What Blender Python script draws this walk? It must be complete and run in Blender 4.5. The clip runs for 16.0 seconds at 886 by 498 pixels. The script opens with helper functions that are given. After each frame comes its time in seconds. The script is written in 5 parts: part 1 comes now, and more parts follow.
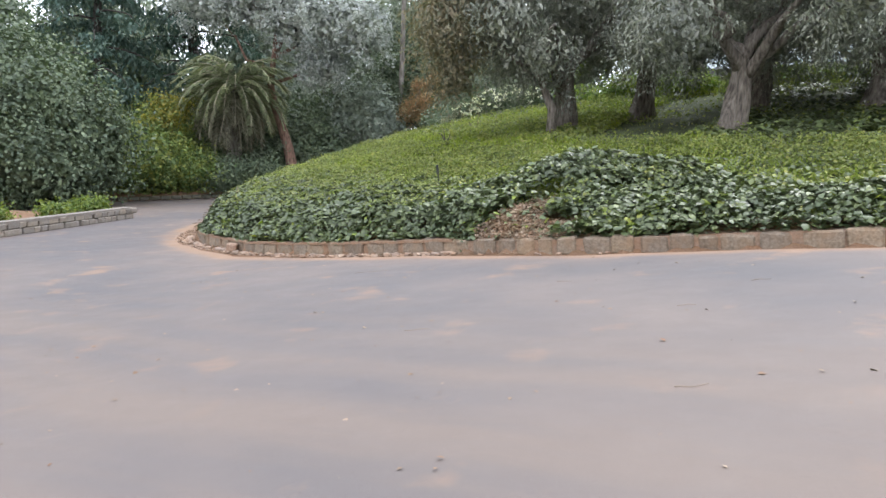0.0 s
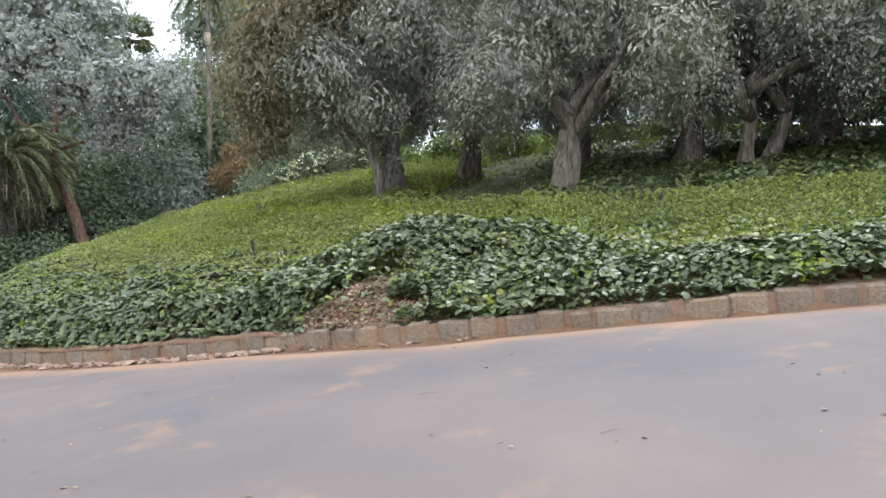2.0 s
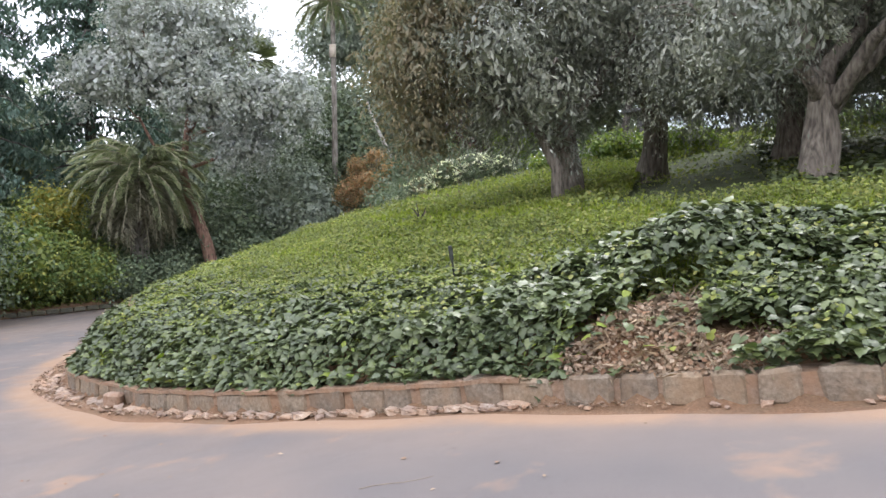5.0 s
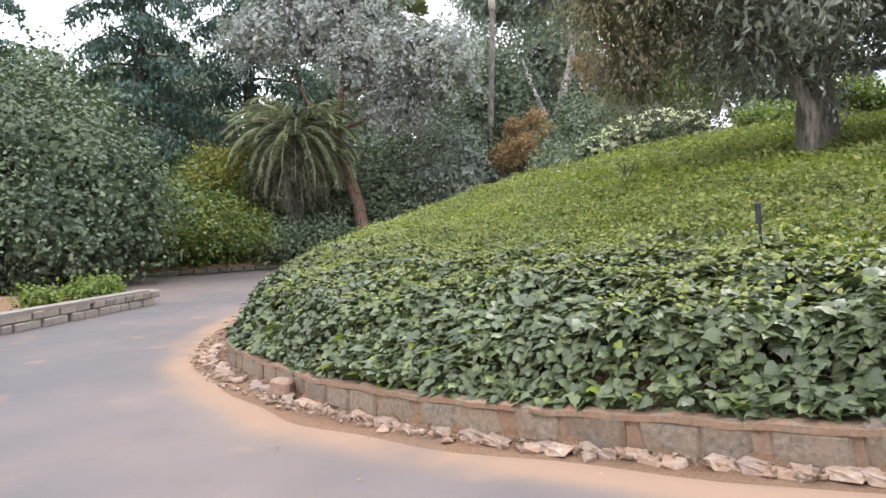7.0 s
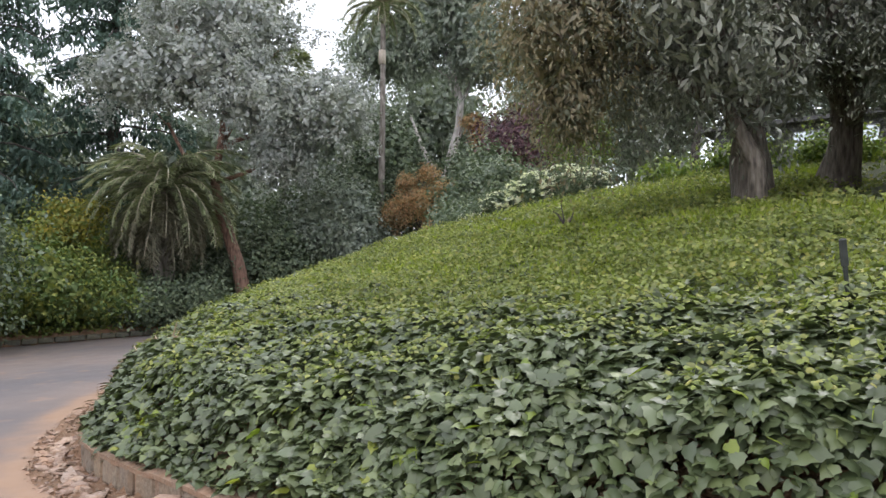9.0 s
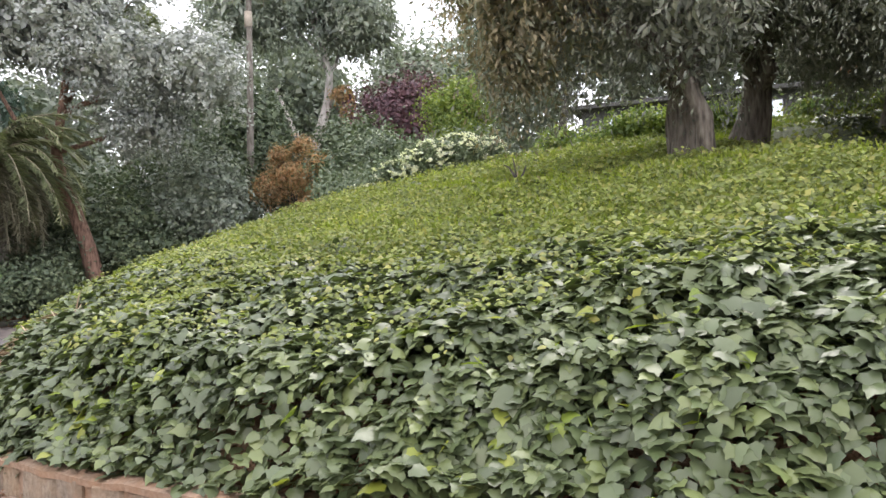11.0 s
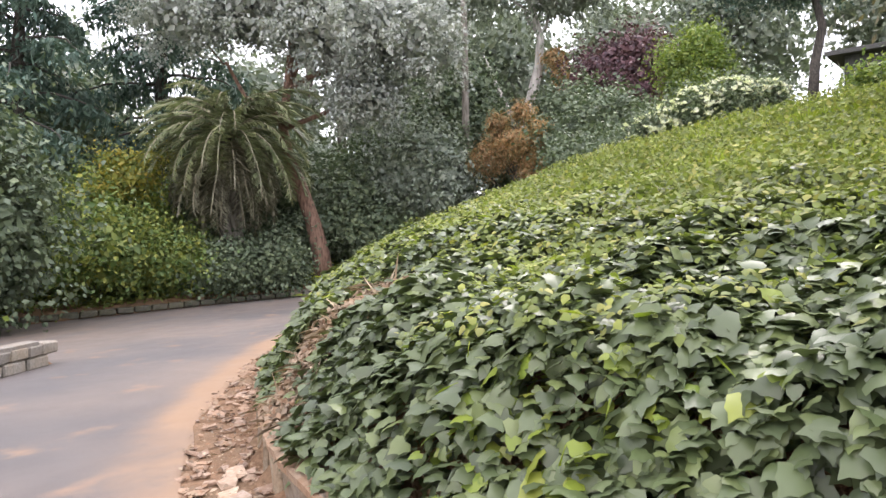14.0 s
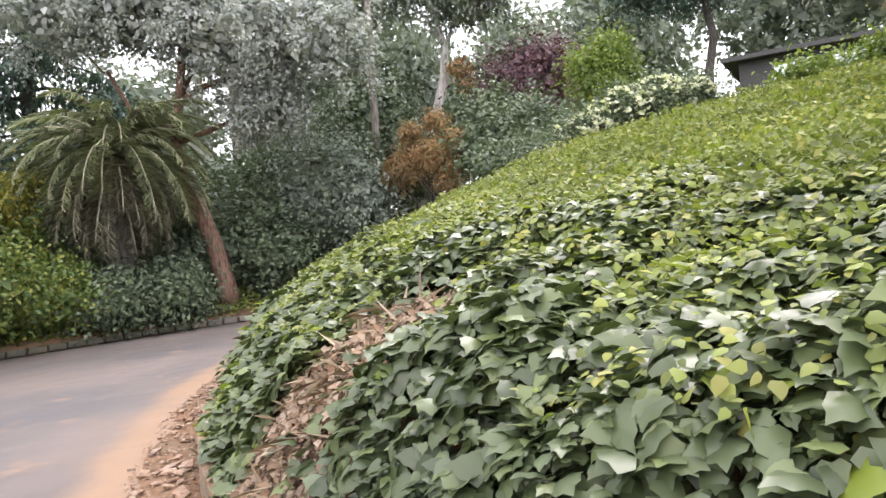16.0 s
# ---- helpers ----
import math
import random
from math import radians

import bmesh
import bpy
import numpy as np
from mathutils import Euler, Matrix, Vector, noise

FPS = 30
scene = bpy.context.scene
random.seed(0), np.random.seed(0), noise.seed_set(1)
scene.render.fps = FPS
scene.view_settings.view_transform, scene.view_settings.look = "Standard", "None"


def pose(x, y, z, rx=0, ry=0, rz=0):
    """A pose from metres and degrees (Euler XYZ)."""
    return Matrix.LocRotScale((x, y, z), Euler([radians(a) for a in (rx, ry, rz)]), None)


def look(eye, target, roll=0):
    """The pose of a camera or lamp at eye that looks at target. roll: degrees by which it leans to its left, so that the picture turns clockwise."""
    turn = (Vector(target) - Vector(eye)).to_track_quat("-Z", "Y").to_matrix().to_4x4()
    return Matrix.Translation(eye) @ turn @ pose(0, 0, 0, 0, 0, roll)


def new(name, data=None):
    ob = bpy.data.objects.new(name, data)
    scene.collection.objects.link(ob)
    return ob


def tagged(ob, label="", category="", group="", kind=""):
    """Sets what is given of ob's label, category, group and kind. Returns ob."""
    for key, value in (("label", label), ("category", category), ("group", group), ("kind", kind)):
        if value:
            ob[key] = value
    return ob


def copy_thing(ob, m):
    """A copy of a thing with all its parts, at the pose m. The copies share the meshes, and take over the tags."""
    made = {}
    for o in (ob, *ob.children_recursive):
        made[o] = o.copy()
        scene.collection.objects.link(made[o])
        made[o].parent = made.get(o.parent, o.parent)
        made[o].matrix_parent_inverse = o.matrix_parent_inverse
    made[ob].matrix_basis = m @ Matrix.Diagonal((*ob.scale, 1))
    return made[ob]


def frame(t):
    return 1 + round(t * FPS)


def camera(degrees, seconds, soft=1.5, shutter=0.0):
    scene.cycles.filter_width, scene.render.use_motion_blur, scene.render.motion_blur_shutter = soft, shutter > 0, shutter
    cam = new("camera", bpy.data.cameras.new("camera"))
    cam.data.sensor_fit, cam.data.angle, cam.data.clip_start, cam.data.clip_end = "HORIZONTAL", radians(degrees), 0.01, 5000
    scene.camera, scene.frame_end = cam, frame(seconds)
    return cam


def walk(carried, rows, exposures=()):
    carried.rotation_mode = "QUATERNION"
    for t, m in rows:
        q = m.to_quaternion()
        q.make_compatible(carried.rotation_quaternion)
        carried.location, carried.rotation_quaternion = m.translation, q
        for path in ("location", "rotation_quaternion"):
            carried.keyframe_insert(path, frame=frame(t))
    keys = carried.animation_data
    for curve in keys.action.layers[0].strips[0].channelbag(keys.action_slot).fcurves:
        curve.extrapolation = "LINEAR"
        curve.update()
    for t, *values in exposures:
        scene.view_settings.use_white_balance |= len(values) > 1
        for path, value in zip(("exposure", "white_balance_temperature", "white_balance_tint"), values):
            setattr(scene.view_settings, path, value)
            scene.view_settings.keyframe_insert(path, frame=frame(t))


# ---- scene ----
cam = camera(65.0, 16.0)
PATH = [
    (0, (0.0, 0.0, 1.36), (-0.396, 1.941, 1.085), 2.6),
    (0.5, (-0.056, 0.595, 1.373), (-0.083, 2.579, 1.12), 1.2),
    (1, (-0.157, 1.109, 1.418), (0.026, 3.093, 1.244), 0.5),
    (1.5, (-0.238, 1.608, 1.419), (-0.023, 3.591, 1.273), 0.5),
    (2, (-0.41, 2.14, 1.474), (-0.312, 4.136, 1.39), 0.3),
    (2.5, (-0.561, 2.64, 1.494), (-0.46, 4.637, 1.476), 0.1),
    (3, (-0.887, 3.144, 1.483), (-0.827, 5.143, 1.486), 0.3),
    (3.5, (-1.146, 3.64, 1.465), (-1.146, 5.64, 1.467), -0.0),
    (3.7, (-1.208, 3.784, 1.459), (-1.263, 5.783, 1.451), 0.1),
    (5.8, (-3.373, 6.911, 1.017), (-3.658, 8.89, 0.98), 0.5),
    (6, (-3.532, 7.135, 1.025), (-3.876, 9.105, 0.977), 1.2),
    (6.5, (-3.954, 7.663, 0.978), (-4.516, 9.58, 0.883), 1.0),
    (7, (-4.275, 8.197, 0.964), (-4.845, 10.111, 0.855), 0.7),
    (7.5, (-4.617, 8.699, 0.921), (-5.202, 10.609, 0.821), 0.9),
    (8, (-4.883, 9.189, 0.915), (-5.296, 11.146, 0.917), 1.0),
    (8.5, (-5.206, 9.617, 0.872), (-5.605, 11.576, 0.934), 0.7),
    (8.7, (-5.348, 9.822, 0.85), (-5.69, 11.791, 0.917), 0.6),
    (10.8, (-7.116, 11.114, 0.378), (-6.855, 13.094, 0.478), -0.7),
    (11, (-7.284, 11.386, 0.388), (-7.075, 13.375, 0.419), -0.7),
    (11.5, (-7.652, 11.913, 0.335), (-7.641, 13.913, 0.342), -0.2),
    (12, (-8.075, 12.437, 0.294), (-8.193, 14.434, 0.282), 0.2),
    (12.5, (-8.426, 12.91, 0.249), (-8.566, 14.905, 0.242), -0.1),
    (13, (-8.831, 13.353, 0.187), (-9.137, 15.33, 0.16), 0.7),
    (13.5, (-9.11, 13.815, 0.147), (-9.424, 15.79, 0.113), 0.2),
    (14, (-9.422, 14.242, 0.132), (-9.727, 16.218, 0.116), -1.1),
    (14.5, (-9.709, 14.627, 0.113), (-9.932, 16.614, 0.111), -4.7),
    (15, (-10.008, 15.045, 0.094), (-10.19, 17.037, 0.103), -4.1),
    (15.5, (-10.311, 15.518, 0.049), (-10.436, 17.514, 0.064), -3.9),
    (16, (-10.544, 15.907, 0.07), (-10.551, 17.907, 0.095), -3.8),
]
# the clip's camera dims and brightens a little on the way
EXPOSURES = [(0, 1.12, 6120, 12), (0.5, 1.02, 6120, 12), (1.5, 1.1, 6120, 12), (2.5, 1.05, 6120, 12), (3.0, 0.52, 6120, 12), (3.5, 1.05, 6120, 13), (5.8, 1.2, 6280, 15), (8.0, 1.35, 6280, 15), (8.5, 0.8, 6280, 15), (10.8, 1.3, 6560, 17), (12.5, 1.33, 6560, 17), (16, 1.46, 6560, 17)]
walk(cam, [(t, look(eye, target, roll)) for t, eye, target, roll in PATH], EXPOSURES)

# ---- light: a bright overcast sky ----
world = bpy.data.worlds.new("overcast_sky")
scene.world = world
world.use_nodes = True
wn, wl = world.node_tree.nodes, world.node_tree.links
sky = wn.new("ShaderNodeTexSky")
sky.sky_type = "NISHITA"
sky.sun_disc = False
sky.sun_elevation = radians(52)
sky.sun_rotation = radians(200)
sky.dust_density = 4.0
veil = wn.new("ShaderNodeMix")
veil.data_type = "RGBA"
veil.inputs["Factor"].default_value = 0.72
veil.inputs["B"].default_value = (12.0, 12.4, 13.0, 1)
wl.new(sky.outputs["Color"], veil.inputs["A"])
wl.new(veil.outputs["Result"], wn["Background"].inputs["Color"])
wn["Background"].inputs["Strength"].default_value = 0.11
sun_data = bpy.data.lights.new("sun", "SUN")
sun_data.energy = 1.0
sun_data.angle = radians(25)
sun_data.color = (1.0, 0.96, 0.9)
sun = new("sun", sun_data)
sun.rotation_euler = (radians(38), 0, radians(160))

# ---- materials ----
MATS = {}


def material(name, build):
    m = bpy.data.materials.new(name)
    m.use_nodes = True
    nt = m.node_tree
    build(nt, nt.nodes["Principled BSDF"])
    MATS[name] = m
    return m


def link(nt, a, b):
    nt.links.new(a, b)


def coords(nt, scale, kind="Object"):
    c = nt.nodes.new("ShaderNodeTexCoord")
    mp = nt.nodes.new("ShaderNodeMapping")
    mp.inputs["Scale"].default_value = (scale, scale, scale)
    link(nt, c.outputs[kind], mp.inputs["Vector"])
    return mp.outputs["Vector"]


def noise_tex(nt, scale, detail=4, rough=0.6, world_space=True):
    n = nt.nodes.new("ShaderNodeTexNoise")
    n.inputs["Scale"].default_value = scale
    n.inputs["Detail"].default_value = detail
    n.inputs["Roughness"].default_value = rough
    if world_space:
        g = nt.nodes.new("ShaderNodeNewGeometry")
        link(nt, g.outputs["Position"], n.inputs["Vector"])
    else:
        link(nt, coords(nt, 1.0), n.inputs["Vector"])
    return n.outputs["Fac"]


def ramp(nt, fac, stops):
    r = nt.nodes.new("ShaderNodeValToRGB")
    el = r.color_ramp.elements
    while len(el) < len(stops):
        el.new(0.5)
    for e, (p, c) in zip(el, stops):
        e.position = p
        e.color = (*c, 1) if len(c) == 3 else c
    link(nt, fac, r.inputs["Fac"])
    return r.outputs["Color"]


def mix(nt, fac, a, b, mode="MIX"):
    n = nt.nodes.new("ShaderNodeMix")
    n.data_type = "RGBA"
    n.blend_type = mode
    for sock, v in ((n.inputs["Factor"], fac), (n.inputs["A"], a), (n.inputs["B"], b)):
        if isinstance(v, (int, float)):
            sock.default_value = v
        elif isinstance(v, tuple):
            sock.default_value = (*v, 1)
        else:
            link(nt, v, sock)
    return n.outputs["Result"]


def bump(nt, bsdf, height, strength, distance):
    b = nt.nodes.new("ShaderNodeBump")
    b.inputs["Strength"].default_value = strength
    b.inputs["Distance"].default_value = distance
    link(nt, height, b.inputs["Height"])
    link(nt, b.outputs["Normal"], bsdf.inputs["Normal"])


def leaf_material(name, colours, rough=0.45, sheen=0.4, through_light=0.25, patch=0.35):
    """Leaves that differ one from another, with larger patches of a lighter or duller tone."""

    def build(nt, bsdf):
        g = nt.nodes.new("ShaderNodeNewGeometry")
        n = len(colours)
        c = ramp(nt, g.outputs["Random Per Island"], [((i + 0.5) / n, col) for i, col in enumerate(colours)])
        big = noise_tex(nt, 0.55, 2)
        tone = ramp(nt, big, [(0.3, (0.72, 0.74, 0.76)), (0.7, (1.2, 1.18, 1.05))])
        c = mix(nt, patch * 2, c, mix(nt, 1.0, c, tone, "MULTIPLY"))
        link(nt, c, bsdf.inputs["Base Color"])
        bsdf.inputs["Roughness"].default_value = rough
        bsdf.inputs["Specular IOR Level"].default_value = sheen
        tr = nt.nodes.new("ShaderNodeBsdfTranslucent")
        link(nt, mix(nt, 1.0, c, (1.1, 1.25, 0.6), "MULTIPLY"), tr.inputs["Color"])
        ms = nt.nodes.new("ShaderNodeMixShader")
        ms.inputs["Fac"].default_value = through_light
        link(nt, bsdf.outputs["BSDF"], ms.inputs[1])
        link(nt, tr.outputs["BSDF"], ms.inputs[2])
        link(nt, ms.outputs["Shader"], nt.nodes["Material Output"].inputs["Surface"])

    return material(name, build)


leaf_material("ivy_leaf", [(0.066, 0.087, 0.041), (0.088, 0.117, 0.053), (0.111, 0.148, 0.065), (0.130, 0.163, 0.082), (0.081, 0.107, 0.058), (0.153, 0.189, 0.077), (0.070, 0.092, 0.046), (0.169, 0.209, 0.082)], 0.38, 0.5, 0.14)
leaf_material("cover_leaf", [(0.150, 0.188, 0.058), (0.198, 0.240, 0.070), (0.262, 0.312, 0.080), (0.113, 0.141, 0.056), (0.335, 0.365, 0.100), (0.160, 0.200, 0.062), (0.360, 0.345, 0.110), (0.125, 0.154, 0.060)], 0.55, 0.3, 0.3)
leaf_material("grass_blade", [(0.183, 0.251, 0.029), (0.273, 0.342, 0.038), (0.334, 0.376, 0.058), (0.212, 0.274, 0.038)], 0.6, 0.3, 0.35)
leaf_material("olive_leaf", [(0.165, 0.180, 0.150), (0.235, 0.250, 0.212), (0.310, 0.322, 0.285), (0.125, 0.140, 0.112), (0.37, 0.375, 0.33), (0.195, 0.208, 0.172)], 0.5, 0.4, 0.12, 0.4)
leaf_material("silver_leaf", [(0.31, 0.335, 0.32), (0.37, 0.395, 0.38), (0.44, 0.46, 0.45), (0.26, 0.28, 0.265)], 0.5, 0.4, 0.15, 0.25)
leaf_material("oak_leaf", [(0.090, 0.125, 0.080), (0.142, 0.182, 0.112), (0.190, 0.235, 0.142), (0.112, 0.150, 0.102)], 0.5, 0.4, 0.15)
leaf_material("shrub_leaf", [(0.108, 0.177, 0.057), (0.172, 0.248, 0.076), (0.259, 0.300, 0.076), (0.129, 0.194, 0.076), (0.323, 0.335, 0.076)], 0.5, 0.4, 0.2)
leaf_material("fresh_leaf", [(0.122, 0.189, 0.047), (0.193, 0.252, 0.053), (0.280, 0.328, 0.067), (0.140, 0.202, 0.067)], 0.5, 0.4, 0.3)
leaf_material("yellow_leaf", [(0.33, 0.28, 0.05), (0.20, 0.235, 0.05), (0.42, 0.32, 0.06), (0.14, 0.185, 0.05), (0.17, 0.21, 0.06)], 0.5, 0.4, 0.25)
leaf_material("orange_leaf", [(0.44, 0.25, 0.13), (0.54, 0.34, 0.19), (0.33, 0.22, 0.13), (0.30, 0.27, 0.15)], 0.6, 0.3, 0.25)
leaf_material("tan_leaf", [(0.24, 0.20, 0.13), (0.30, 0.25, 0.16), (0.21, 0.20, 0.14), (0.17, 0.18, 0.13)], 0.6, 0.3, 0.2)
leaf_material("plum_leaf", [(0.126, 0.063, 0.081), (0.180, 0.090, 0.108), (0.090, 0.054, 0.072)], 0.5, 0.4, 0.2)
leaf_material("conifer_leaf", [(0.086, 0.145, 0.124), (0.144, 0.198, 0.165), (0.072, 0.119, 0.096)], 0.6, 0.3, 0.1)
# pale gum leaves, lightened further to carry the haze of far trees
leaf_material("hazy_gum_leaf", [(0.25, 0.29, 0.25), (0.34, 0.37, 0.32), (0.20, 0.235, 0.20)], 0.55, 0.3, 0.2)
leaf_material("palm_green", [(0.20, 0.235, 0.125), (0.27, 0.305, 0.165), (0.37, 0.39, 0.24), (0.155, 0.185, 0.10)], 0.5, 0.4, 0.15)
leaf_material("palm_dry", [(0.25, 0.24, 0.175), (0.37, 0.35, 0.27), (0.15, 0.145, 0.105), (0.29, 0.275, 0.205)], 0.7, 0.2, 0.1)
leaf_material("petal", [(0.800, 0.800, 0.720), (0.820, 0.820, 0.780), (0.780, 0.760, 0.620)], 0.6, 0.3, 0.3, 0.1)
leaf_material("dry_litter", [(0.30, 0.205, 0.145), (0.21, 0.145, 0.105), (0.42, 0.33, 0.26), (0.14, 0.10, 0.075), (0.34, 0.27, 0.21), (0.25, 0.15, 0.10)], 0.85, 0.2, 0.05)
leaf_material("dry_stalk", [(0.30, 0.22, 0.15), (0.20, 0.15, 0.11), (0.42, 0.34, 0.25), (0.15, 0.11, 0.08)], 0.85, 0.2, 0.05)
leaf_material("young_leaf", [(0.240, 0.304, 0.045), (0.192, 0.272, 0.045), (0.288, 0.320, 0.063)], 0.4, 0.5, 0.3)


def build_asphalt(nt, bsdf):
    grain = noise_tex(nt, 140, 3, 0.7)
    mid = noise_tex(nt, 2.2, 5)
    big = noise_tex(nt, 0.22, 3)
    dust = noise_tex(nt, 0.9, 6, 0.6)
    c = ramp(nt, grain, [(0.3, (0.076, 0.071, 0.074)), (0.7, (0.136, 0.126, 0.13))])
    c = mix(nt, 0.55, c, ramp(nt, mid, [(0.3, (0.085, 0.079, 0.082)), (0.75, (0.124, 0.114, 0.114))]))
    c = mix(nt, ramp(nt, big, [(0.4, (0, 0, 0)), (0.66, (0.75, 0.75, 0.75))]), c, (0.185, 0.148, 0.128))
    spots = noise_tex(nt, 1.3, 4, 0.55)
    c = mix(nt, ramp(nt, spots, [(0.60, (0, 0, 0)), (0.73, (0.6, 0.6, 0.6))]), c, (0.30, 0.185, 0.115))
    specks = noise_tex(nt, 26, 2, 0.5)
    c = mix(nt, ramp(nt, specks, [(0.70, (0, 0, 0)), (0.76, (0.5, 0.5, 0.5))]), c, (0.05, 0.045, 0.04))
    # pale dust where few wheels pass, drawn out into streaks by those that do
    def stored(name):
        a = nt.nodes.new("ShaderNodeAttribute")
        a.attribute_name = name
        return a.outputs["Fac"]

    lane = nt.nodes.new("ShaderNodeCombineXYZ")
    link(nt, stored("across"), lane.inputs[0])
    shrink = nt.nodes.new("ShaderNodeMath")
    shrink.operation = "MULTIPLY"
    shrink.inputs[1].default_value = 0.13
    link(nt, stored("along"), shrink.inputs[0])
    link(nt, shrink.outputs[0], lane.inputs[1])
    streak = nt.nodes.new("ShaderNodeTexNoise")
    streak.inputs["Scale"].default_value = 1.5
    streak.inputs["Detail"].default_value = 5
    link(nt, lane.outputs[0], streak.inputs["Vector"])
    wide = nt.nodes.new("ShaderNodeMapRange")
    wide.inputs["From Min"].default_value = 2.2
    wide.inputs["From Max"].default_value = 7.5
    wide.inputs["To Max"].default_value = 0.85
    wide.interpolation_type = "SMOOTHSTEP"
    link(nt, stored("across"), wide.inputs["Value"])
    dusty = nt.nodes.new("ShaderNodeMath")
    dusty.operation = "MULTIPLY"
    link(nt, wide.outputs["Result"], dusty.inputs[0])
    link(nt, ramp(nt, streak.outputs["Fac"], [(0.36, (0.25, 0.25, 0.25)), (0.62, (1, 1, 1))]), dusty.inputs[1])
    c = mix(nt, dusty.outputs[0], c, mix(nt, grain, (0.14, 0.106, 0.086), (0.205, 0.162, 0.134)))
    # dust washed along the edge beside the kerb, stored with the road as distance from it
    at = nt.nodes.new("ShaderNodeAttribute")
    at.attribute_name = "edge"
    m = nt.nodes.new("ShaderNodeMath")
    m.operation = "MULTIPLY"
    link(nt, at.outputs["Fac"], m.inputs[0])
    link(nt, ramp(nt, dust, [(0.3, (0.45, 0.45, 0.45)), (0.6, (1.3, 1.3, 1.3))]), m.inputs[1])
    m.use_clamp = True
    c = mix(nt, m.outputs[0], c, mix(nt, grain, (0.23, 0.14, 0.085), (0.31, 0.205, 0.135)))
    link(nt, c, bsdf.inputs["Base Color"])
    link(nt, ramp(nt, mid, [(0.2, (0.55, 0.55, 0.55)), (0.8, (0.8, 0.8, 0.8))]), bsdf.inputs["Roughness"])
    bump(nt, bsdf, grain, 0.35, 0.006)


material("asphalt", build_asphalt)


def build_soil(nt, bsdf):
    a, b = noise_tex(nt, 38, 5), noise_tex(nt, 1.6, 4)
    c = ramp(nt, a, [(0.3, (0.13, 0.068, 0.036)), (0.55, (0.24, 0.13, 0.07)), (0.75, (0.34, 0.215, 0.135))])
    c = mix(nt, ramp(nt, b, [(0.35, (0, 0, 0)), (0.7, (0.7, 0.7, 0.7))]), c, (0.17, 0.12, 0.075))
    link(nt, c, bsdf.inputs["Base Color"])
    bsdf.inputs["Roughness"].default_value = 0.95
    bump(nt, bsdf, a, 0.8, 0.03)


material("soil", build_soil)


def build_under(nt, bsdf):
    a, b = noise_tex(nt, 30, 5), noise_tex(nt, 2.0, 4)
    c = ramp(nt, a, [(0.3, (0.035, 0.045, 0.02)), (0.6, (0.07, 0.085, 0.03)), (0.8, (0.12, 0.10, 0.05))])
    c = mix(nt, ramp(nt, b, [(0.4, (0, 0, 0)), (0.7, (0.6, 0.6, 0.6))]), c, (0.10, 0.13, 0.04))
    link(nt, c, bsdf.inputs["Base Color"])
    bsdf.inputs["Roughness"].default_value = 0.95
    bump(nt, bsdf, a, 0.8, 0.03)


material("undergrowth", build_under)


def stone_material(name, dark, mid_c, light, warm):
    def build(nt, bsdf):
        oi = nt.nodes.new("ShaderNodeObjectInfo")
        a, b = noise_tex(nt, 22, 6, 0.65), noise_tex(nt, 4.5, 3)
        c = ramp(nt, a, [(0.28, dark), (0.5, mid_c), (0.75, light)])
        c = mix(nt, ramp(nt, b, [(0.4, (0, 0, 0)), (0.65, (0.55, 0.55, 0.55))]), c, warm)
        tone = ramp(nt, oi.outputs["Random"], [(0.0, (0.8, 0.8, 0.82)), (0.5, (1, 1, 1)), (1.0, (1.15, 1.1, 1.02))])
        c = mix(nt, 1.0, c, tone, "MULTIPLY")
        link(nt, c, bsdf.inputs["Base Color"])
        bsdf.inputs["Roughness"].default_value = 0.9
        bump(nt, bsdf, a, 0.6, 0.02)

    return material(name, build)


stone_material("kerb_stone", (0.12, 0.096, 0.07), (0.225, 0.183, 0.138), (0.335, 0.28, 0.215), (0.26, 0.175, 0.108))
stone_material("mossy_stone", (0.05, 0.05, 0.04), (0.11, 0.105, 0.085), (0.18, 0.165, 0.135), (0.12, 0.12, 0.07))
stone_material("mortar", (0.17, 0.115, 0.08), (0.25, 0.18, 0.13), (0.33, 0.25, 0.19), (0.28, 0.16, 0.09))
stone_material("rubble_stone", (0.18, 0.12, 0.085), (0.31, 0.22, 0.165), (0.45, 0.37, 0.31), (0.32, 0.19, 0.11))
stone_material("pale_rubble", (0.24, 0.175, 0.13), (0.37, 0.29, 0.23), (0.52, 0.44, 0.38), (0.36, 0.22, 0.135))
stone_material("wall_stone", (0.16, 0.145, 0.125), (0.27, 0.245, 0.215), (0.36, 0.33, 0.30), (0.24, 0.19, 0.14))


def bark_material(name, dark, mid_c, light, scale=1.0):
    def build(nt, bsdf):
        v = coords(nt, 1.0)
        sep = nt.nodes.new("ShaderNodeMapping")
        sep.inputs["Scale"].default_value = (14 * scale, 14 * scale, 3.0 * scale)
        link(nt, v, sep.inputs["Vector"])
        n = nt.nodes.new("ShaderNodeTexNoise")
        n.inputs["Scale"].default_value = 1.0
        n.inputs["Detail"].default_value = 6
        link(nt, sep.outputs["Vector"], n.inputs["Vector"])
        c = ramp(nt, n.outputs["Fac"], [(0.32, dark), (0.5, mid_c), (0.72, light)])
        link(nt, c, bsdf.inputs["Base Color"])
        bsdf.inputs["Roughness"].default_value = 0.92
        bump(nt, bsdf, n.outputs["Fac"], 0.9, 0.05)

    return material(name, build)


